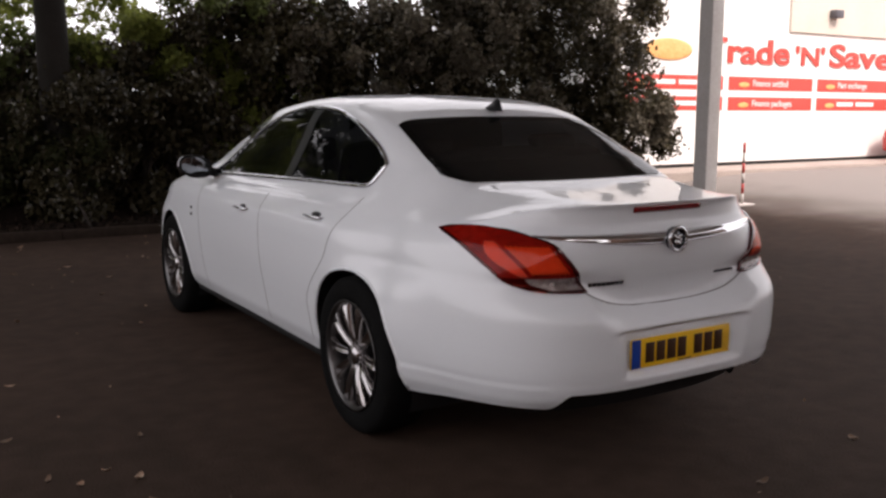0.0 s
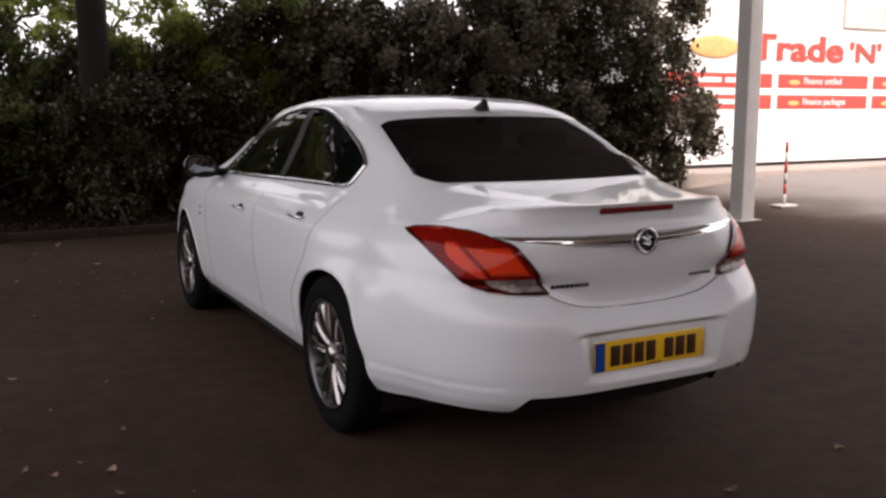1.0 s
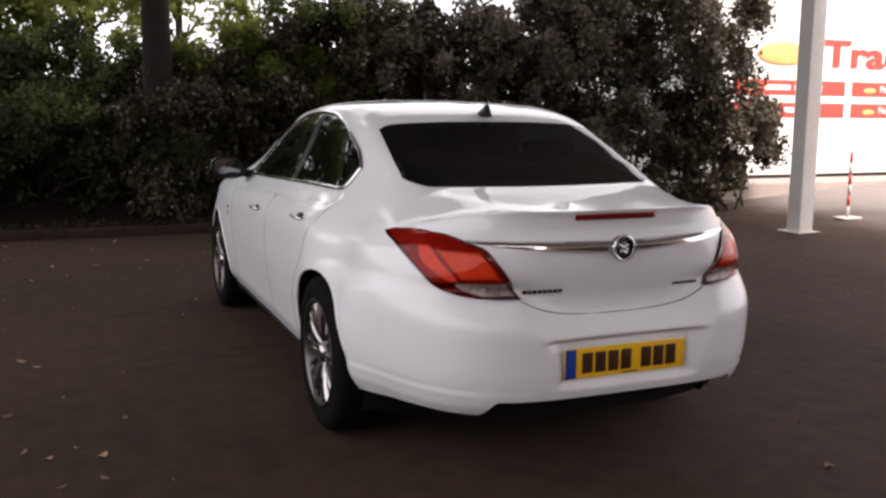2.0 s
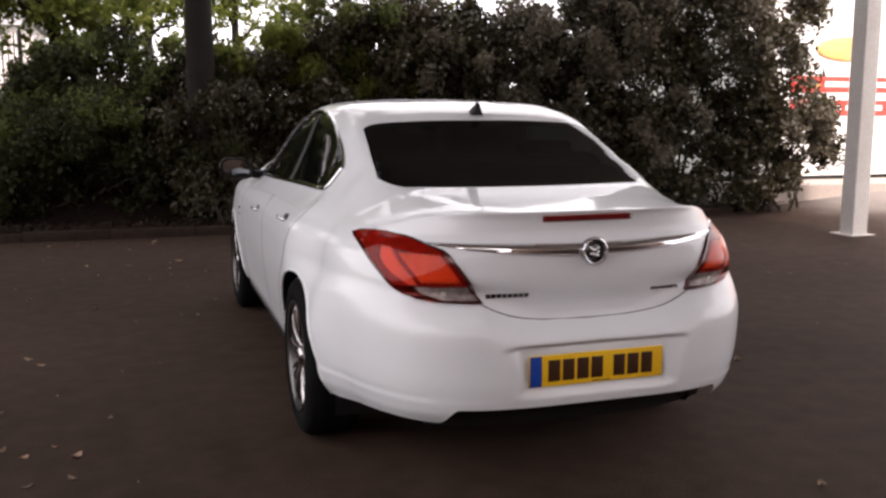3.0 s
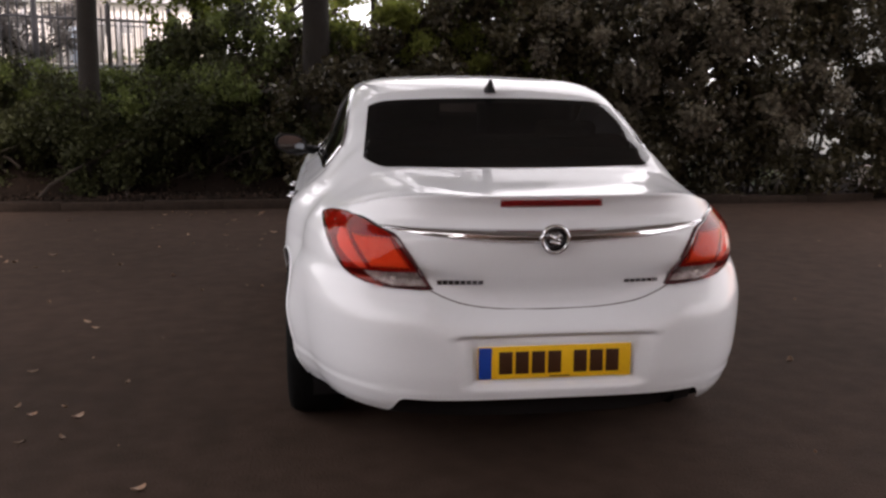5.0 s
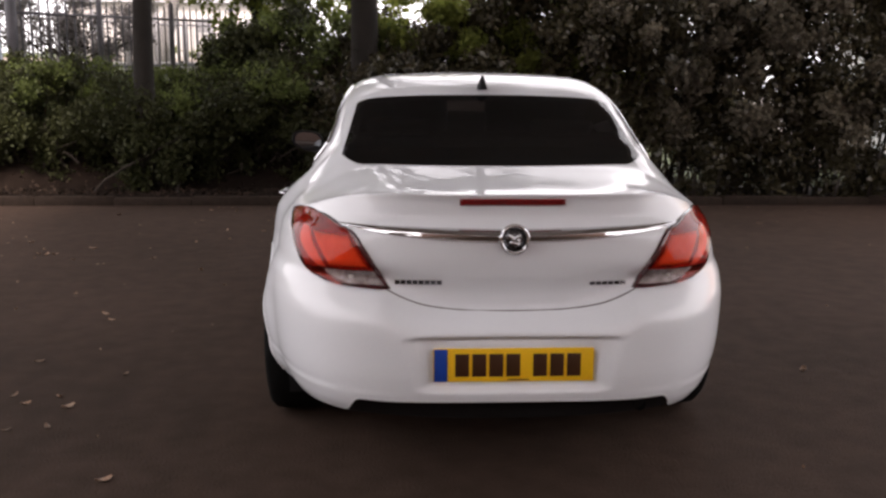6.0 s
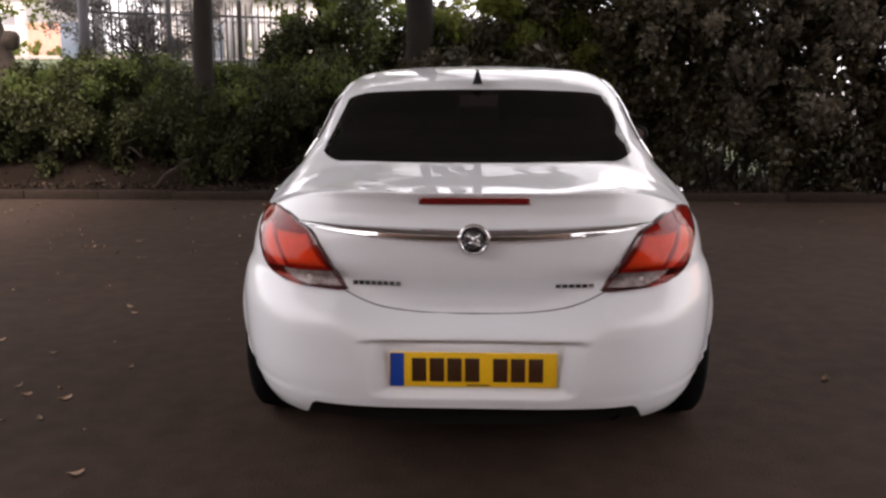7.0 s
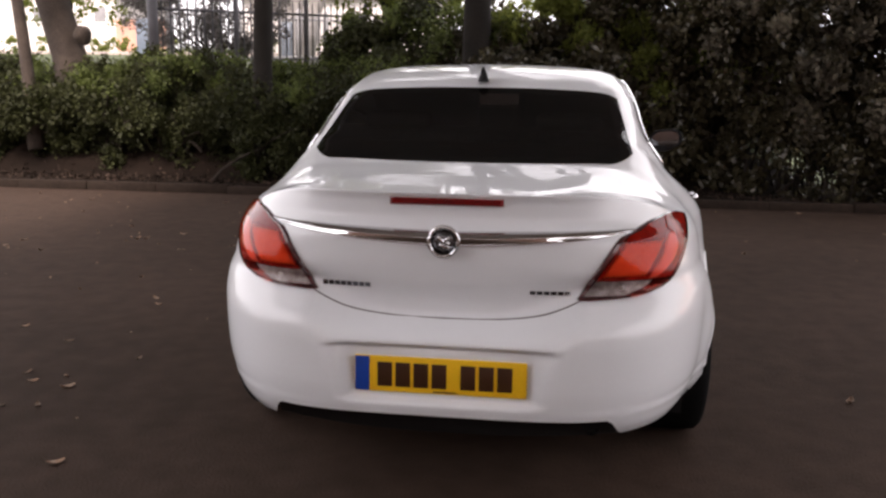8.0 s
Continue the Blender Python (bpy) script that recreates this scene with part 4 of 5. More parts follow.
# ---- plants ----
def leaf_mesh(name, centres, size, mat, parent, label="", droop=0.4, seed=1):
    """Many small folded leaves, each two quads, at the given places with random turns."""
    rng = np.random.default_rng(seed)
    n = len(centres)
    c = np.asarray(centres, float)
    d = rng.normal(size=(n, 3))
    d[:, 2] -= droop
    d /= np.linalg.norm(d, axis=1)[:, None]
    e = rng.normal(size=(n, 3))
    s = np.cross(d, e)
    s /= np.linalg.norm(s, axis=1)[:, None] + 1e-9
    up = np.cross(s, d)
    L = (size * rng.uniform(0.6, 1.35, n))[:, None]
    w = L * 0.30
    base, tip = c - d * L * 0.5, c + d * L * 0.5
    mid = c + up * L * 0.06
    left, right = c + s * w - up * L * 0.05, c - s * w - up * L * 0.05
    verts = np.stack([base, left, tip, right, mid], 1).reshape(-1, 3)
    idx = np.arange(n)[:, None] * 5
    tris = np.concatenate([idx + [0, 1, 4], idx + [1, 2, 4], idx + [2, 3, 4], idx + [3, 0, 4]], 1).reshape(-1, 3)
    me = bpy.data.meshes.new(name)
    me.vertices.add(len(verts))
    me.vertices.foreach_set("co", verts.ravel())
    me.loops.add(tris.size)
    me.loops.foreach_set("vertex_index", tris.ravel().astype(np.int32))
    me.polygons.add(len(tris))
    me.polygons.foreach_set("loop_start", np.arange(0, tris.size, 3, dtype=np.int32))
    me.materials.append(mat)
    me.update()
    me.validate()
    ob = new(name, me)
    if parent is not None:
        ob.parent = parent
    if label:
        tagged(ob, label)
    return ob


def clump_points(rng, clumps, n, shell=0.55, lumps=11, spread=0.12):
    """Places gathered in tufts round lumps that lie near the surface of ellipsoid clumps (x, y, z, rx, ry, rz)."""
    cl = np.array(clumps, float)
    weight = cl[:, 3] * cl[:, 4] + cl[:, 4] * cl[:, 5] + cl[:, 3] * cl[:, 5]
    count = lumps * len(cl)
    pick = rng.choice(len(cl), count, p=weight / weight.sum())
    d = rng.normal(size=(count, 3))
    d /= np.linalg.norm(d, axis=1)[:, None]
    r = shell + (1.0 - shell) * rng.random(count) ** 0.6
    lump = cl[pick, :3] + d * cl[pick, 3:] * r[:, None]
    size = 0.30 * cl[pick, 3:].min(axis=1)[:, None] * rng.uniform(0.7, 1.5, (count, 1))
    tufts = max(8, n // 18)
    j = rng.integers(0, count, tufts)
    e = rng.normal(size=(tufts, 3))
    e /= np.linalg.norm(e, axis=1)[:, None]
    tuft = lump[j] + e * size[j] * rng.uniform(0.5, 1.15, (tufts, 1))
    k = rng.integers(0, tufts, n)
    p = tuft[k] + rng.normal(size=(n, 3)) * spread * 0.55
    # a thin place with small gaps in the tall shrubs
    u = p[:, 0] - 0.40 * (p[:, 1] - 8.8)
    near = np.exp(-((u - 4.45) / 0.40) ** 2 - ((p[:, 2] - 1.75) / 0.50) ** 2)
    gap = np.sin(17 * u + 2.6 * np.sin(9 * p[:, 2] + 3.1 * u)) * np.sin(23 * p[:, 2] + 2.6 * np.sin(13 * u + 2 * p[:, 2])) + 0.35 * np.sin(7.3 * u + 5.1 * p[:, 2])
    return p[gap < 1.3 - 0.72 * near]


def twigs(rng, base, clumps, count, radius):
    """Crooked stems from the base to places in the clumps."""
    pieces = []
    for i in range(count):
        c = clumps[rng.integers(0, len(clumps))]
        d = rng.normal(size=3)
        d /= np.linalg.norm(d)
        end = np.array(c[:3]) + d * np.array(c[3:]) * 0.85
        start = np.array(base) + np.array([rng.normal() * 0.25, rng.normal() * 0.2, 0])
        pts, rad = [], []
        for k in range(6):
            t = k / 5
            p = start + (end - start) * t + rng.normal(size=3) * 0.06 * math.sin(math.pi * t)
            p[2] = start[2] + (end[2] - start[2]) * t ** 0.8
            pts.append(tuple(p))
            rad.append(radius * (1 - 0.8 * t))
        pieces.append(tube(pts, rad, 5))
    return join_meshes(pieces)


def shrub(name, label, clumps, leaves, size, mat, seed, stems=14, group="shrubs of the hedge", lit_clumps=(), lit_leaves=0, lit_mat=None):
    rng = np.random.default_rng(seed)
    cx = float(np.mean([c[0] for c in clumps]))
    cy = float(np.mean([c[1] for c in clumps]))
    t = thing(name, label, "shrub", group)
    v, f = twigs(rng, (cx, cy, land(cx, cy) - 0.05), clumps, stems, 0.022)
    mesh_object("stem", v, f, M_TWIG, t)
    leaf_mesh("foliage", clump_points(rng, clumps, leaves), size, mat, t, seed=seed)
    # second, paler foliage stands for leaves that catch the light
    if lit_leaves:
        leaf_mesh("lit_foliage", clump_points(rng, lit_clumps, lit_leaves, 0.4, 7), size, lit_mat, t, seed=seed + 500)
    return t


def tree(name, label, base, lean, height, radius, crown, leaves, size, mat_bark, mat_leaf, seed, limbs=7, burl=None, fork=None):
    rng = np.random.default_rng(seed)
    t = thing(name, label, "tree")
    pts, rad = [], []
    for k in range(13):
        s = k / 12
        pts.append((base[0] + lean[0] * s + 0.03 * math.sin(5 * s + seed), base[1] + lean[1] * s + 0.03 * math.cos(4 * s + seed), base[2] + height * s))
        rad.append(radius * (1.25 - 0.25 * min(1, s * 6)) * (1 - 0.35 * s))
    pieces = [tube(pts, rad, 14)]
    top = np.array(pts[-1])
    for i in range(limbs):
        start = np.array(pts[7 + i % 6])
        c = crown[i % len(crown)]
        end = np.array(c[:3]) + rng.normal(size=3) * np.array(c[3:]) * 0.4
        lp = [tuple(start + (end - start) * (k / 6) + rng.normal(size=3) * 0.08 * math.sin(math.pi * k / 6)) for k in range(7)]
        pieces.append(tube(lp, [radius * 0.45 * (1 - 0.8 * k / 6) for k in range(7)], 7))
    if fork:
        pieces.append(tube(fork, [radius * 0.7, radius * 0.62, radius * 0.55, radius * 0.45], 12))
    if burl:
        bm = bmesh.new()
        bmesh.ops.create_icosphere(bm, subdivisions=3, radius=1, matrix=Matrix.Translation(burl[:3]) @ Matrix.Diagonal((burl[3], burl[3], burl[3] * 1.15, 1)))
        for v in bm.verts:
            v.co += v.normal * 0.03 * noise.noise(v.co * 9)
        pieces.append(([v.co.copy() for v in bm.verts], [tuple(v.index for v in f.verts) for f in bm.faces]))
        bm.free()
    v, f = join_meshes(pieces)
    mesh_object("trunk", v, f, mat_bark, t)
    if leaves:
        leaf_mesh("crown", clump_points(rng, crown, leaves, 0.2, 26), size, mat_leaf, t, seed=seed)
    return t


HEDGE = "dense dark green clipped-back hedge shrub on the earth bank"
for i in range(10):
    x = -10.0 + 1.0 * i
    rise = 0.10 * math.sin(1.7 * i) + 0.06 * math.sin(4.1 * i)
    back = 0.14 * math.sin(2.3 * i)
    clumps = [(x, 8.95 + back, 1.02 + rise, 0.62, 0.5, 0.36), (x + 0.42, 8.74 - 0.6 * back, 0.88 - rise, 0.44, 0.34, 0.28), (x - 0.30, 9.25 + 0.4 * back, 0.62 + 0.5 * rise, 0.50, 0.30, 0.36),
              (x - 0.15, 9.6, 1.28 + rise, 0.62, 0.5, 0.34), (x + 0.35, 10.05, 1.38 + 0.6 * rise, 0.5, 0.5, 0.28), (x + 0.25, 9.12, 0.42, 0.45, 0.28, 0.3)]
    lit_clumps = [(x - 0.2, 9.5 + back, 1.36 + rise, 0.45, 0.42, 0.16), (x + 0.3, 9.95, 1.55 + 0.6 * rise, 0.45, 0.4, 0.16), (x + 0.1, 8.95 + back, 1.22 + rise, 0.4, 0.3, 0.14)]
    shrub("shrub", HEDGE, clumps, 11500, 0.06, M_LEAF_HEDGE, 10 + i, stems=22, lit_clumps=lit_clumps, lit_leaves=2600, lit_mat=M_LEAF_LIT_TOP)

TALL = "tall dark evergreen shrub with glossy leaves beside the kerb"
TALLS = [
    (-0.9, 9.5, 2.0, 0.8), (0.2, 9.3, 2.2, 0.95), (1.5, 9.3, 2.9, 1.05), (2.8, 9.1, 2.75, 1.1), (4.1, 8.85, 2.75, 1.1), (5.4, 8.55, 3.3, 1.05), (6.8, 8.1, 3.2, 0.93),
    (3.45, 8.75, 2.6, 0.85), (4.75, 8.6, 2.9, 0.85), (0.95, 9.7, 2.35, 0.8), (2.2, 9.7, 2.65, 0.9),
]
for i, (x, y, h, r) in enumerate(TALLS):
    clumps = [(x, y, 0.75, r * 0.85, 0.6, 0.75), (x + 0.3, y - 0.1, 1.5, r * 0.9, 0.7, 0.75), (x - 0.3, y + 0.1, h - 0.9, r, 0.75, 0.75), (x + 0.2, y + 0.15, h - 0.35, r * 0.9, 0.8, 0.6), (x, y - 0.42, 0.42, r * 0.8, 0.36, 0.42), (x + 0.65, y - 0.15, 1.1, 0.5, 0.45, 0.65)]
    lit_clumps = [(x + 0.1, y - 0.1, h - 0.05, r * 0.9, 0.6, 0.35)]
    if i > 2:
        lit_clumps += [(x - 0.4, y - 0.55, h - 0.7, r * 0.5, 0.3, 0.4), (x + 0.4, y - 0.6, 1.3, r * 0.45, 0.3, 0.5)]
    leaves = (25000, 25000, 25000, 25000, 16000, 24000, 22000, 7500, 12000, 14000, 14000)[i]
    lit_mat = M_LEAF_LIGHT if i in (1, 9, 10) else M_LEAF_LIT_TOP if i < 3 else M_LEAF_PALE
    shrub("tall_shrub", TALL, clumps, leaves, 0.08, M_LEAF_DARK, 40 + i, stems=18, lit_clumps=lit_clumps, lit_leaves=(1500, 3200)[lit_mat != M_LEAF_LIT_TOP], lit_mat=lit_mat)

# unseen low bushes, added to close the yard's open side
for i in range(6):
    y = -5.5 + 2.3 * i
    shrub("added_side_shrub", "low dark green shrub, added out of view along the yard side", [(-12.0, y, 0.5, 0.8, 1.2, 0.5), (-12.2 + 0.3 * math.sin(2 * i), y + 0.5, 0.6, 0.8, 1.0, 0.5)],
          3500, 0.11, M_LEAF_HEDGE, 90 + i, stems=12, group="shrubs along the yard side")

# low growth round the foot of the two trees
for k, (x, y) in enumerate(((-3.5, 8.5), (-0.75, 8.52), (3.5, 8.45), (4.4, 8.35), (5.3, 8.25))):
    clumps = [(x, y, 0.5, 0.45, 0.22, 0.42), (x + 0.2, y + 0.05, 0.85, 0.42, 0.22, 0.34), (x - 0.25, y + 0.05, 0.8, 0.36, 0.22, 0.36)]
    if k == 1:
        clumps += [(x - 0.1, y + 0.02, 1.25, 0.45, 0.2, 0.32), (x + 0.25, y + 0.05, 1.5, 0.42, 0.2, 0.28)]
    shrub("low_shrub", "low dark green shrub round the foot of a tree" if k < 2 else "low dark shrub filling the foot of the tall shrubs", clumps,
          8000 if k == 1 else 5200, 0.06, M_LEAF_HEDGE if k < 1 else M_LEAF_DARK, 120 + k, stems=3)

# a fuller dark bush behind the hedge
shrub("bush", "full dark green bush rising behind the hedge", [(-2.3, 10.5, 1.75, 0.85, 0.7, 0.5), (-1.7, 10.4, 1.9, 0.75, 0.7, 0.55), (-2.7, 10.7, 1.6, 0.6, 0.6, 0.45), (-1.2, 10.3, 1.6, 0.6, 0.6, 0.6)],
      15000, 0.075, M_LEAF_HEDGE, 71, stems=24, lit_clumps=[(-2.2, 10.4, 2.2, 0.8, 0.5, 0.2), (-2.9, 10.5, 1.85, 0.4, 0.4, 0.2)], lit_leaves=3000, lit_mat=M_LEAF_LIT_TOP)

# a thin greyish shrub behind the railings
shrub("thin_shrub", "thin greyish shrub growing behind the metal railings", [(-6.1, 12.3, 2.25, 0.6, 0.5, 0.45), (-5.3, 12.6, 2.2, 0.6, 0.5, 0.4), (-5.7, 12.4, 2.7, 0.7, 0.5, 0.4), (-4.8, 13.0, 2.5, 0.5, 0.4, 0.5), (-6.7, 12.2, 2.5, 0.45, 0.4, 0.5)],
      8200, 0.06, M_LEAF_GREY, 73, stems=30, group="shrubs behind the railings")

# trees
# high clumps over the yard are unseen, added to shade hedge and asphalt
tree("tree", "slim dark-barked tree standing in the hedge", (-3.55, 8.75, 0.3), (0.1, 0.1), 5.0, 0.135,
     [(-3.4, 9.2, 5.3, 2.4, 1.6, 1.6), (-5.4, 8.4, 5.5, 2.4, 2.2, 1.7), (-3.6, 6.6, 6.8, 2.4, 1.8, 1.2), (-6.6, 6.4, 6.6, 2.2, 1.8, 1.2), (-1.4, 6.4, 7.4, 2.0, 1.6, 1.1)], 56000, 0.2, M_BARK, M_LEAF_LIGHT, 3)
# clumps reaching out over the car are unseen, added to darken window reflections
tree("tree", "dark-trunked tree rising out of the hedge", (-0.73, 8.9, 0.3), (-0.15, 0.1), 5.0, 0.20,
     [(1.0, 8.6, 7.4, 2.2, 2.0, 1.3), (2.4, 7.6, 8.4, 2.0, 2.0, 1.4), (-0.6, 4.4, 8.4, 2.4, 2.0, 1.3), (1.5, 4.6, 8.9, 2.2, 2.0, 1.3), (0.8, 6.6, 8.6, 2.4, 1.6, 1.2), (-2.2, 6.2, 8.2, 2.2, 1.8, 1.2), (4.2, 5.2, 7.8, 2.0, 2.0, 1.4)], 64000, 0.18, M_BARK, M_LEAF_LIGHT, 4)
tree("tree", "thick leaning brown tree trunk with a burl", (-6.6, 9.8, 1.0), (-1.3, 0.0), 4.2, 0.26,
     [(-8.0, 10.0, 5.6, 2.2, 2.0, 1.2)], 9000, 0.13, M_BARK_BROWN, M_LEAF_LIGHT, 5, burl=(-6.52, 9.68, 1.98, 0.12))
tree("tree", "slim brown tree trunk in the hedge", (-6.9, 8.95, 0.4), (-0.35, 0.0), 4.5, 0.09,
     [(-7.4, 9.6, 5.0, 1.4, 1.4, 1.0)], 5000, 0.09, M_BARK_BROWN, M_LEAF_LIGHT, 6)
# the crown lies out of view, filled out to darken side window reflections
tree("tree", "pale grey forked tree trunk behind the railings", (-6.15, 18.5, 1.6), (-0.1, 0.0), 6.0, 0.27,
     [(-6.5, 18.5, 7.0, 3.2, 2.5, 2.4), (-9.5, 17.5, 7.6, 3.0, 2.5, 2.6), (-4.0, 18.0, 8.0, 2.4, 2.2, 2.2)], 26000, 0.2, M_BARK_PALE, M_LEAF_HEDGE, 7, fork=[(-5.85, 18.5, 1.7), (-5.6, 18.5, 3.0), (-5.3, 18.5, 4.2), (-4.9, 18.5, 6.5)])
for i, (x, y, z, r) in enumerate([(-9.9, 15, 4.1, 2.2), (-2.95, 13.4, 3.6, 1.45), (-13, 20, 6, 3), (0.4, 17.5, 4.2, 1.7), (-1.4, 16.2, 3.9, 1.2)]):
    b = land(x, y)
    tree("tree", "leafy bright green tree behind the hedge", (x, y, b - 0.1), (0.1, 0.1), max(1.5, z - b - 0.3), 0.11,
         [(x, y, z, r, r * 0.8, r * 0.7), (x + 0.6 * r, y + 0.3, z - 0.5, r * 0.7, r * 0.6, r * 0.5), (x - 0.6 * r, y, z + 0.3, r * 0.7, r * 0.7, r * 0.6)], (7500, 13000, 7500, 8500, 5000)[i], 0.11, M_BARK, M_LEAF_LIGHT, 60 + i)


# ---- railings behind the hedge ----
def make_railings():
    a, b = Vector((-5.8, 10.4, 0)), Vector((-3.5, 14.6, 0))
    railing_run(a, b, "dark pointed metal railings on the bank", M_IRON, 30, 1.12)
    railing_run(Vector((-6.9, 13.4, 0)), Vector((-4.4, 17.2, 0)), "pale grey metal railings further back on the bank", M_IRON_PALE, 60, 1.05)


def railing_run(a, b, label, mat, n, tall):
    fence = thing("railing_fence", label, "fence", at=(a.x, a.y, 0))
    d = b - a
    for i in range(n + 1):
        p = d * (i / n)
        g = land(a.x + p.x, a.y + p.y)
        post = i % 10 == 0
        r = (0.075 if i == 0 else 0.045) if post else 0.014
        h = tall if not post else tall + 0.06
        v, f = tube([(p.x, p.y, g - 0.1), (p.x, p.y, g + h), (p.x, p.y, g + h + 0.07)], [r, r, 0.002], 6)
        mesh_object("post" if post else "rail_bar", v, f, mat, fence)
    for hh in (0.18, 0.95):
        v, f = tube([(0, 0, land(a.x, a.y) + hh), (d.x, d.y, land(b.x, b.y) + hh)], 0.022, 6)
        mesh_object("cross_rail", v, f, mat, fence)


make_railings()


# ---- far side beyond the railings ----
def far_house(label, x, y, wide, tall, windows, wall_mat):
    g = land(x, y)
    house = thing("house", label, "house", at=(x, y, g - 0.2))
    bm = bmesh.new()
    box(bm, (0, 0, 0), (wide, 7, tall), 0.03)
    part("wall", bm, wall_mat, house, smooth=False)
    bm = bmesh.new()
    vs = [bm.verts.new(c) for c in ((-0.3, -0.4, tall - 0.05), (wide + 0.3, -0.4, tall - 0.05), (wide + 0.3, 7.4, tall - 0.05), (-0.3, 7.4, tall - 0.05), (-0.3, 3.5, tall + 2.4), (wide + 0.3, 3.5, tall + 2.4))]
    for q in ((0, 1, 5, 4), (2, 3, 4, 5), (1, 2, 5), (3, 0, 4), (3, 2, 1, 0)):
        bm.faces.new([vs[i] for i in q])
    part("roof", bm, M_ROOF_GREY, house, smooth=False)
    for wx in windows:
        bm = bmesh.new()
        box(bm, (wx - 0.45, -0.06, tall - 1.75), (wx + 0.45, 0.02, tall - 0.8), 0.01)
        w = part("window", bm, M_SIGN_WHITE, house, smooth=False)
        bm = bmesh.new()
        box(bm, (wx - 0.36, -0.08, tall - 1.68), (wx + 0.36, -0.05, tall - 0.87), 0.005)
        part("pane", bm, M_ROOF_GREY, w, smooth=False)


def make_far():
    far_house("white rendered house with a grey roof across the road", -35.5, 46, 10.6, 3.6, (2.0, 6.0, 9.7), M_HOUSE)
    far_house("pale terraced house with a grey roof behind the railings", -19.0, 50, 12.0, 3.4, (1.5, 4.0, 7.5, 10.2), M_HOUSE)
    g = land(-20, 44)
    wallx = thing("garden_wall", "low red brick garden wall across the road", "wall", at=(-23.9, 44, g - 0.2))
    bm = bmesh.new()
    box(bm, (0, 0, 0), (3.0, 0.25, 1.85), 0.02)
    part("brickwork", bm, M_BRICK_FAR, wallx, smooth=False)
    bm = bmesh.new()
    box(bm, (-0.1, -0.05, 1.85), (3.1, 0.3, 2.0), 0.02)
    part("coping", bm, M_BRICK_FAR, wallx, smooth=False)
    rng = np.random.default_rng(77)
    low = [(-29 + 2.2 * k, 42, land(-20, 42) + 0.35, 1.3, 0.5, 0.45) for k in range(10)]
    verge = thing("verge_hedge", "low yellow-green hedge across the road", "hedge")
    leaf_mesh("foliage", clump_points(rng, low, 5000), 0.16, M_LEAF_LIGHT, verge, seed=78)
    kerb_far = thing("far_kerb", "pale concrete kerb of the road beyond the railings", "kerb", kind="structure", at=(-20, 38, land(-20, 38)))
    bm = bmesh.new()
    box(bm, (-14, 0, -0.1), (14, 0.3, 0.14), 0.02)
    part("kerb_line", bm, M_PINK_PAVING, kerb_far, smooth=False)
    cab = thing("utility_cabinet", "blue-grey metal street cabinet beyond the railings", "cabinet", at=(-7.9, 14.5, land(-7.9, 14.5) - 0.05))
    bm = bmesh.new()
    box(bm, (-0.15, -0.13, 0), (0.15, 0.13, 0.95), 0.02)
    part("casing", bm, M_BLUE_GREY, cab)
    pillar = thing("service_pillar", "narrow pale blue-grey service pillar beyond the railings", "pillar", at=(-5.5, 16.0, land(-5.5, 16.0) - 0.05))
    bm = bmesh.new()
    box(bm, (-0.12, -0.1, 0), (0.12, 0.1, 0.95), 0.02)
    part("casing", bm, M_BLUE_GREY, pillar)


make_far()


# ---- shop wall with its sign ----
SHOP_Y = 9.25


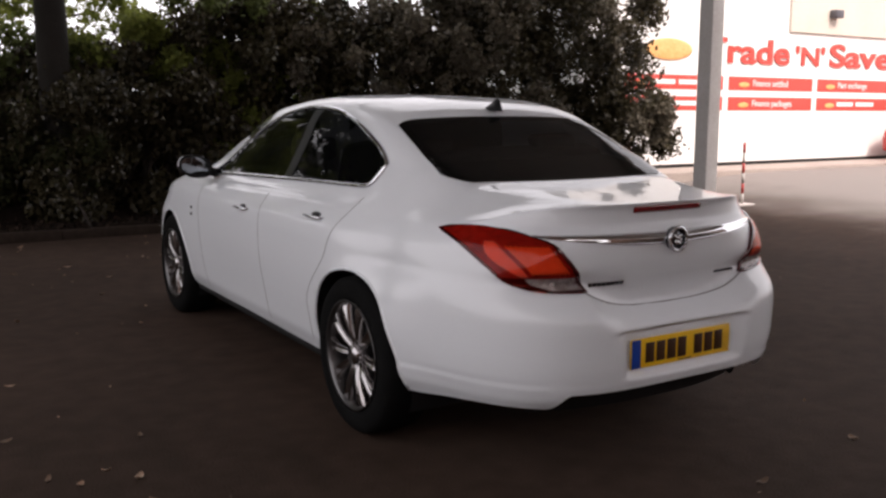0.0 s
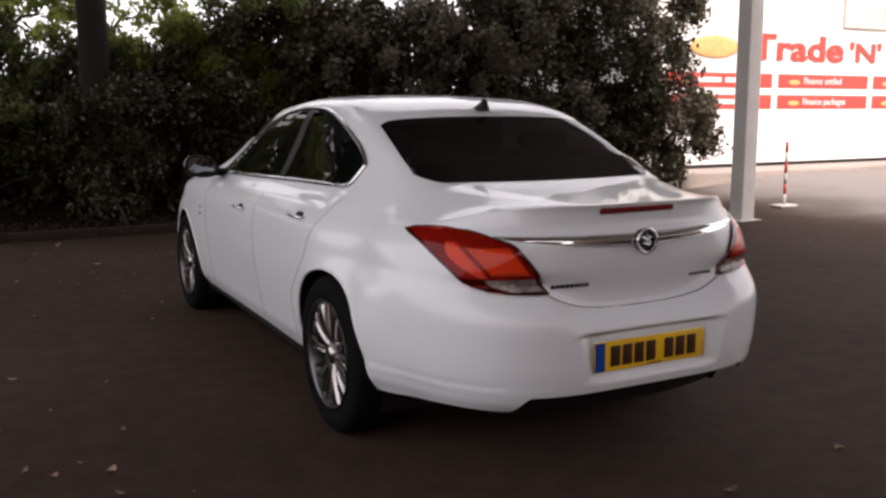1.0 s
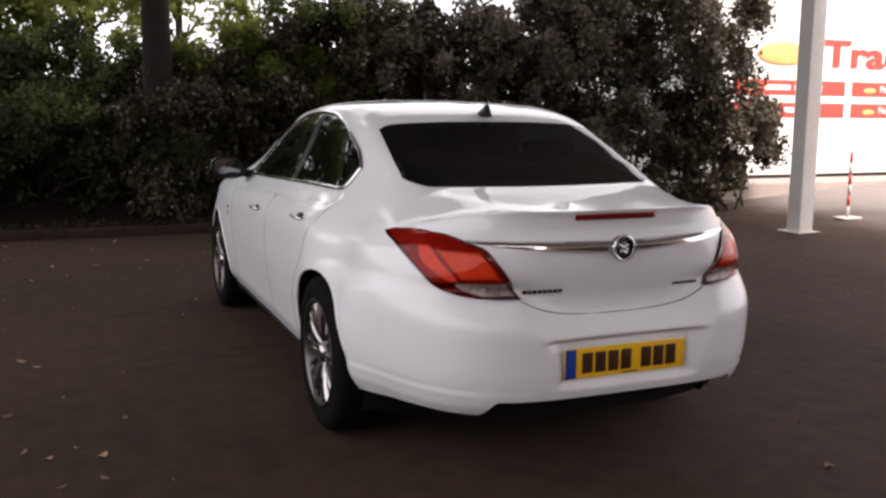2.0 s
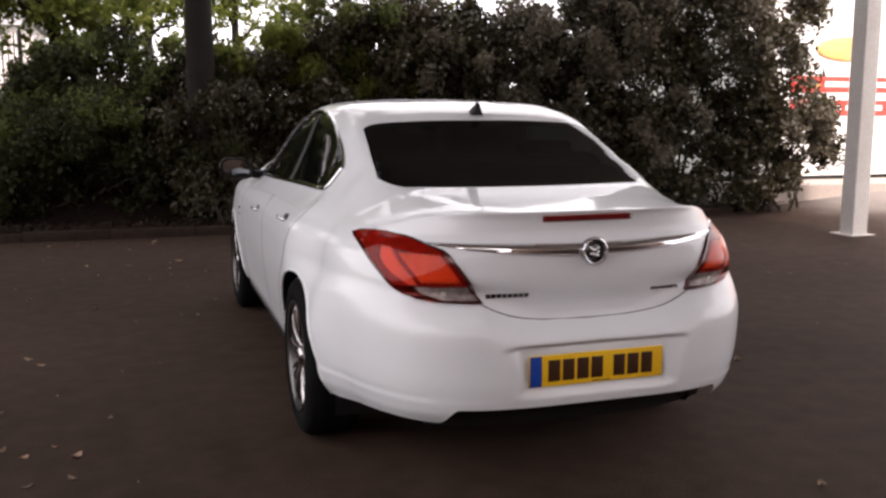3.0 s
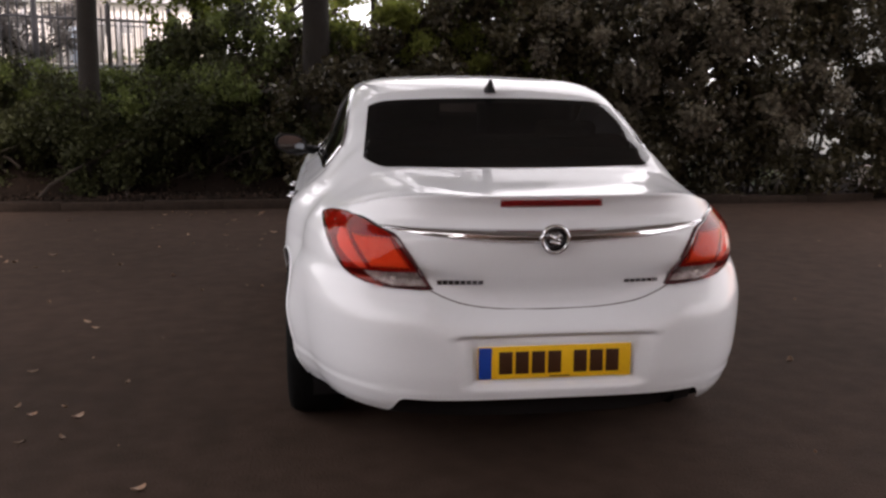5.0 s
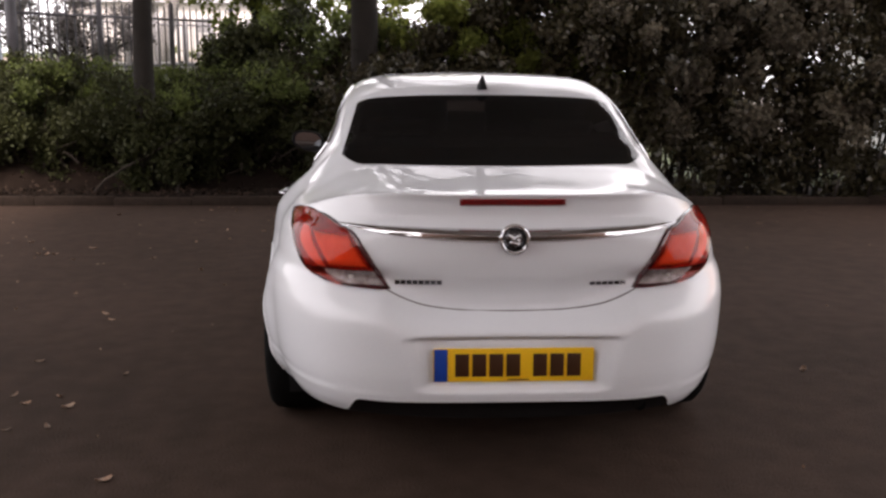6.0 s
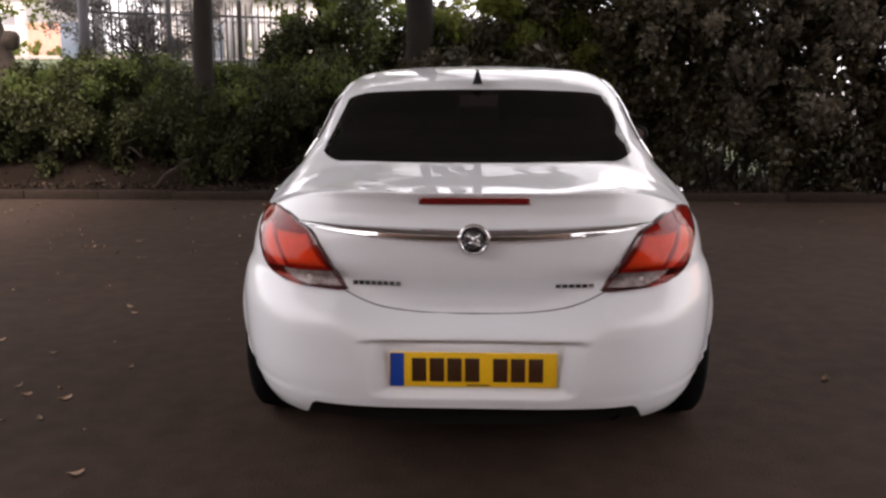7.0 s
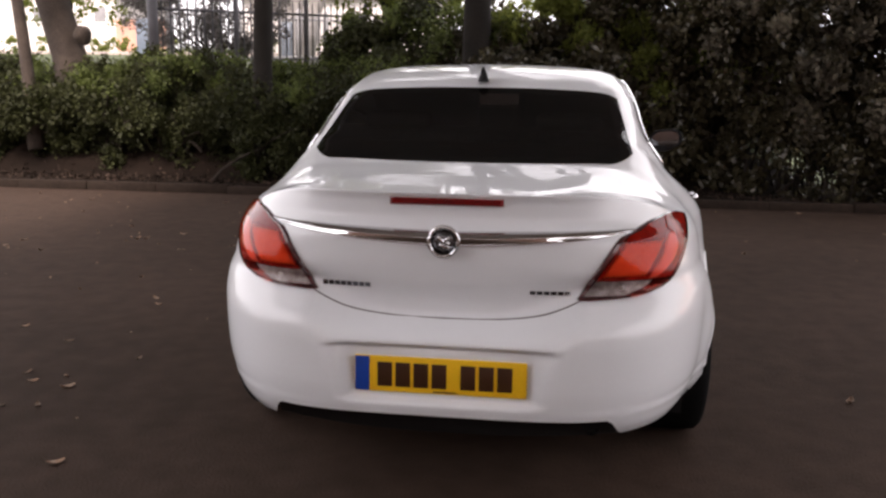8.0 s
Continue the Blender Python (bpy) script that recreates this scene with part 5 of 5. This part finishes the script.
def make_shop():
    shop = thing("shop_building", "white single-storey shop wall with red lettering and panels", "shop", at=(0, SHOP_Y, 0))
    bm = bmesh.new()
    box(bm, (7.3, 0.0, 0.42), (27, 4, 2.9), 0.01)
    box(bm, (7.3, 0.0, 2.9), (12.6, 4, 4.6), 0.01)
    part("wall", bm, M_WALL_WHITE, shop, smooth=False)
    bm = bmesh.new()
    box(bm, (12.603, -0.05, 2.903), (27, 4.05, 4.6), 0.01)
    part("beige_fascia", bm, M_WALL_BEIGE, shop, smooth=False, label="beige upper fascia")
    bm = bmesh.new()
    box(bm, (7.33, 0.03, -0.1), (26.97, 3.9, 0.425), 0.01)
    part("plinth", bm, M_GAP, shop, smooth=False, label="dark recessed plinth")
    # floodlight
    bm = bmesh.new()
    box(bm, (13.75, -0.22, 3.22), (14.0, -0.06, 3.38), 0.02)
    part("floodlight", bm, M_IRON, shop, "small wall floodlight")
    # red panels in two rows with white print
    texts = {(1, 0): "Finance settled", (1, 1): "Finance packages", (2, 0): "Part exchange"}
    for col in range(6):
        xa = 8.33 + 2.62 * col
        for row in range(2):
            z1 = 2.02 - 0.378 * row
            bm = bmesh.new()
            box(bm, (xa, -0.012, z1 - 0.25), (xa + 2.46, 0.002, z1), 0.004)
            pan = part("red_panel", bm, M_SIGN_RED, shop, smooth=False)
            bm = bmesh.new()
            bmesh.ops.create_icosphere(bm, subdivisions=2, radius=1, matrix=Matrix.Translation((xa + 0.42, -0.014, z1 - 0.15)) @ Matrix.Diagonal((0.16, 0.004, 0.05, 1)))
            part("emblem", bm, M_SIGN_ORANGE, pan)
            if (col, row) in texts:
                x = xa + 0.66
                for word in texts[(col, row)].split():
                    ob = letter(word, x, z1 - 0.175, 0.17, M_SIGN_WHITE, pan, "print")
                    x += ob.dimensions.x + 0.07
            else:
                x = xa + 0.66
                for wlen in ((0.55, 0.62), (0.35, 0.75), (0.42, 0.3, 0.4))[(col + row) % 3]:
                    bm = bmesh.new()
                    box(bm, (x, -0.016, z1 - 0.165), (x + wlen, -0.011, z1 - 0.080), 0.002)
                    part("print_bar", bm, M_SIGN_WHITE, pan, smooth=False)
                    x += wlen + 0.09
    # emblem and lettering
    bm = bmesh.new()
    bmesh.ops.create_icosphere(bm, subdivisions=3, radius=1, matrix=Matrix.Translation((9.36, -0.02, 2.46)) @ Matrix.Diagonal((0.58, 0.015, 0.19, 1)))
    part("sign_emblem", bm, M_SIGN_ORANGE, shop, "orange oval emblem")
    letter("Trade", 10.22, 2.28, 0.63, M_SIGN_RED, shop, "sign_lettering", bold=0.016, wide=2.42)
    letter("'N'", 12.83, 2.28, 0.50, M_SIGN_RED, shop, "sign_lettering", bold=0.010, wide=0.9)
    letter("Save", 13.9, 2.28, 0.63, M_SIGN_RED, shop, "sign_lettering", bold=0.016, wide=2.1)


def letter(text, x, z, size, mat, parent, name, bold=0.0, wide=0.0):
    cu = bpy.data.curves.new(name, "FONT")
    cu.body, cu.size, cu.extrude, cu.offset = text, size, 0.008, bold
    tmp = new("tmp_text", cu)
    dg = bpy.context.evaluated_depsgraph_get()
    dg.update()
    me = bpy.data.meshes.new_from_object(tmp.evaluated_get(dg))
    bpy.data.objects.remove(tmp)
    me.materials.clear()
    me.materials.append(mat)
    ob = new(name, me)
    xs = [v.co.x for v in me.vertices]
    k = wide / (max(xs) - min(xs)) if wide else 1.0
    ob.matrix_basis = pose(x - min(xs) * k, -0.022, z, 90, 0, 0) @ Matrix.Diagonal((k, 1, 1, 1))
    ob.parent = parent
    return ob


make_shop()


# ---- forecourt things ----
def make_column():
    col = thing("canopy_column", "white painted steel column of the canopy", "column", at=(6.3, 5.56, 0), turn=0)
    bm = bmesh.new()
    box(bm, (-0.105, -0.105, 0.0), (0.105, 0.105, 5.21), 0.012)
    part("shaft", bm, M_STEEL_WHITE, col, smooth=False)
    bm = bmesh.new()
    box(bm, (-0.18, -0.18, -0.01), (0.18, 0.18, 0.018), 0.004)
    part("base_plate", bm, M_STEEL_WHITE, col, smooth=False)


make_column()


def make_canopy():
    can = thing("canopy", "flat pale canopy roof on steel columns", "canopy", kind="structure", at=(0, 0, 5.2))
    # out of view: inferred from the column, its reach set to shade the yard
    bm = bmesh.new()
    box(bm, (-4.8, -8.6, 0.2), (6.5, 5.8, 0.45), 0.02)
    part("canopy_deck", bm, M_CANOPY, can, smooth=False)
    for y in (-8.0, -5.3, -2.6, 0.1, 2.8, 5.5):
        bm = bmesh.new()
        box(bm, (-4.8, y - 0.08, 0.0), (6.18, y + 0.08, 0.2), 0.01)
        part("beam", bm, M_STEEL_WHITE, can, smooth=False)
    bm = bmesh.new()
    box(bm, (6.18, -8.6, 0.0), (6.42, 5.7, 0.24), 0.01)
    part("edge_beam", bm, M_STEEL_WHITE, can, smooth=False)


make_canopy()


def make_marker_post():
    p = thing("marker_post", "thin red and white banded marker post on a base", "post", at=(7.47, 5.93, land(7.47, 5.93)))
    for i in range(6):
        z0 = 0.03 + 0.14 * i
        v, f = tube([(0, 0, z0), (0, 0, z0 + 0.14)], 0.02, 12)
        mesh_object("band", v, f, M_RED_PAINT if i % 2 else M_POST_WHITE, p)
    bm = bmesh.new()
    box(bm, (-0.16, -0.1, 0), (0.16, 0.1, 0.03), 0.01)
    part("foot", bm, M_POST_WHITE, p)


make_marker_post()


def make_leaves_on_ground():
    rng = np.random.default_rng(5)
    places = [(-1.68, 1.42), (-1.79, 0.97), (-1.94, 0.71), (-1.79, 0.74), (-1.40, 0.22), (1.62, 1.37), (-2.17, 1.64), (-2.08, 1.13), (-1.88, 1.11), (-1.99, 1.02), (0.84, -0.19), (0.15, -0.28),
              (-1.87, 3.95), (-2.07, 2.46), (-2.56, 1.86), (-0.51, 6.12), (-1.92, 5.41), (-1.70, 6.90), (-1.46, 7.29), (-3.27, 4.62), (1.85, 4.98)]
    while len(places) < 84:
        x, y = rng.uniform(-6.0, 3.5), rng.uniform(2.2, 7.7)
        if x > -1.15 and y < 5.0 or x > 1 and rng.random() < 0.6:
            continue
        places.append((x, y))
    first = None
    for i, (x, y) in enumerate(places):
        if first is None:
            verts, faces = [], []
            for k in range(7):
                t = k / 6
                w = 0.021 * math.sin(math.pi * (0.06 + 0.9 * t)) ** 0.8
                zc = 0.008 + 0.014 * (2 * t - 1) ** 2
                verts += [(-w, 0.09 * (t - 0.5), zc + 0.006), (0, 0.09 * (t - 0.5), zc - 0.003), (w, 0.09 * (t - 0.5), zc + 0.006)]
            for k in range(6):
                for j in range(2):
                    a = 3 * k + j
                    faces.append((a, a + 1, a + 4, a + 3))
            ob = mesh_object("fallen_leaf", verts, faces, M_DRY_LEAF)
            tagged(ob, "dry curled brown leaf lying on the asphalt", "leaf", "fallen leaves")
            first = ob
        else:
            ob = first.copy()
            scene.collection.objects.link(ob)
        s = rng.uniform(0.3, 0.75) if i > 20 else rng.uniform(0.45, 0.8)
        ob.matrix_basis = pose(x, y, land(x, y) - 0.003, rng.uniform(-10, 10), rng.uniform(-14, 14), rng.uniform(0, 360)) @ Matrix.Diagonal((s, s, s, 1))


make_leaves_on_ground()


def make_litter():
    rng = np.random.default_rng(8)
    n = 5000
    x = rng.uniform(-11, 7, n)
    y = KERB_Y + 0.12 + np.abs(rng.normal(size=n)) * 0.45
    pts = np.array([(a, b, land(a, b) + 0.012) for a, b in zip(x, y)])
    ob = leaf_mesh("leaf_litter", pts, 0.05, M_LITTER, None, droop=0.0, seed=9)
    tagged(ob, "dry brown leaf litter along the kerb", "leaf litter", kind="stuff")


make_litter()


def make_grit():
    rng = np.random.default_rng(18)
    pts = []
    while len(pts) < 150:
        x, y = rng.uniform(-6, 5), rng.uniform(-1.2, 7.8)
        if -1.0 < x < 1.0 and 0.0 < y < 4.9 or (x > 0 and rng.random() < 0.5):
            continue
        pts.append((x, y, land(x, y) + 0.004))
    ob = leaf_mesh("grit", np.array(pts), 0.018, M_DRY_LEAF, None, droop=0.0, seed=19)
    tagged(ob, "small scattered leaf crumbs and grit on the asphalt", "grit", kind="stuff")


make_grit()


# ---- parked red car by the shop ----
def make_red_car():
    g = land(16.3, 8.1)
    rc = thing("parked_car", "small red hatchback parked by the shop wall", "car", at=(17.35, 8.1, g))
    prof = [(-1.95, 0.25), (-1.98, 0.5), (-1.9, 0.72), (-1.1, 0.92), (-0.35, 1.40), (0.9, 1.46), (1.6, 1.2), (1.9, 0.95), (1.95, 0.5), (1.92, 0.25)]
    bm = bmesh.new()
    sides = []
    for y in (-0.82, 0.82):
        sides.append([bm.verts.new((px, y * (1.0 if pz < 0.95 else 0.80), pz)) for px, pz in prof])
    n = len(prof)
    bm.faces.new(sides[0])
    bm.faces.new(sides[1][::-1])
    for i in range(n):
        bm.faces.new((sides[0][(i + 1) % n], sides[0][i], sides[1][i], sides[1][(i + 1) % n]))
    bmesh.ops.recalc_face_normals(bm, faces=bm.faces)
    bmesh.ops.bevel(bm, geom=list(bm.edges), offset=0.06, segments=3, profile=0.5, affect="EDGES")
    part("body", bm, M_RED_PAINT, rc)
    for sgn in (-1, 1):
        bm = bmesh.new()
        vs = [bm.verts.new(c) for c in ((-0.85, sgn * 0.80, 0.97), (1.5, sgn * 0.80, 0.99), (0.95, sgn * 0.685, 1.36), (-0.32, sgn * 0.685, 1.32))]
        bm.faces.new(vs if sgn < 0 else vs[::-1])
        part("side_window", bm, M_FRIT, rc, smooth=False)
    for px in (-1.22, 1.22):
        for sgn in (-1, 1):
            prof_t = [(0.10, 0.17), (0.10, 0.28), (0.07, 0.30), (-0.07, 0.30), (-0.10, 0.28), (-0.10, 0.17)]
            seg = 28
            verts = [(r * math.cos(2 * math.pi * k / seg), w, r * math.sin(2 * math.pi * k / seg)) for k in range(seg) for w, r in prof_t]
            m = len(prof_t)
            faces = [(k * m + i, k * m + i + 1, ((k + 1) % seg) * m + i + 1, ((k + 1) % seg) * m + i) for k in range(seg) for i in range(m - 1)]
            ty = mesh_object("tyre", verts, faces, M_TYRE, rc)
            ty.location = (px, sgn * 0.77, 0.30)
            bm = bmesh.new()
            bmesh.ops.create_cone(bm, cap_ends=True, segments=24, radius1=0.19, radius2=0.15, depth=0.03, matrix=Matrix.Rotation(radians(90 * sgn), 4, "X") @ Matrix.Translation((0, 0, 0.08)))
            rim = part("rim", bm, M_ALLOY, rc)
            rim.location = (px, sgn * 0.77, 0.30)


make_red_car()


# ---- pale pavement along the shop, and an added wall behind the camera ----
def make_edges():
    pav = thing("pavement", "pale concrete pavement along the shop wall", "pavement", kind="structure", at=(6.9, 8.25, 0))
    bm = bmesh.new()
    box(bm, (0, 0, -0.1), (20, 1.0, 0.36), 0.015)
    part("slab", bm, M_PINK_PAVING, pav, smooth=False)
    # unseen wall, its height set to block low sky light on the car's rear
    wall = thing("wall_south", "plain brown brick wall, added unseen to block low light", "wall", kind="structure", at=(0, -13, 0))
    bm = bmesh.new()
    box(bm, (-30, -0.3, -0.1), (30, 0, 6.5), 0.01)
    part("brickwork", bm, M_ADDED_WALL, wall, smooth=False)


make_edges()
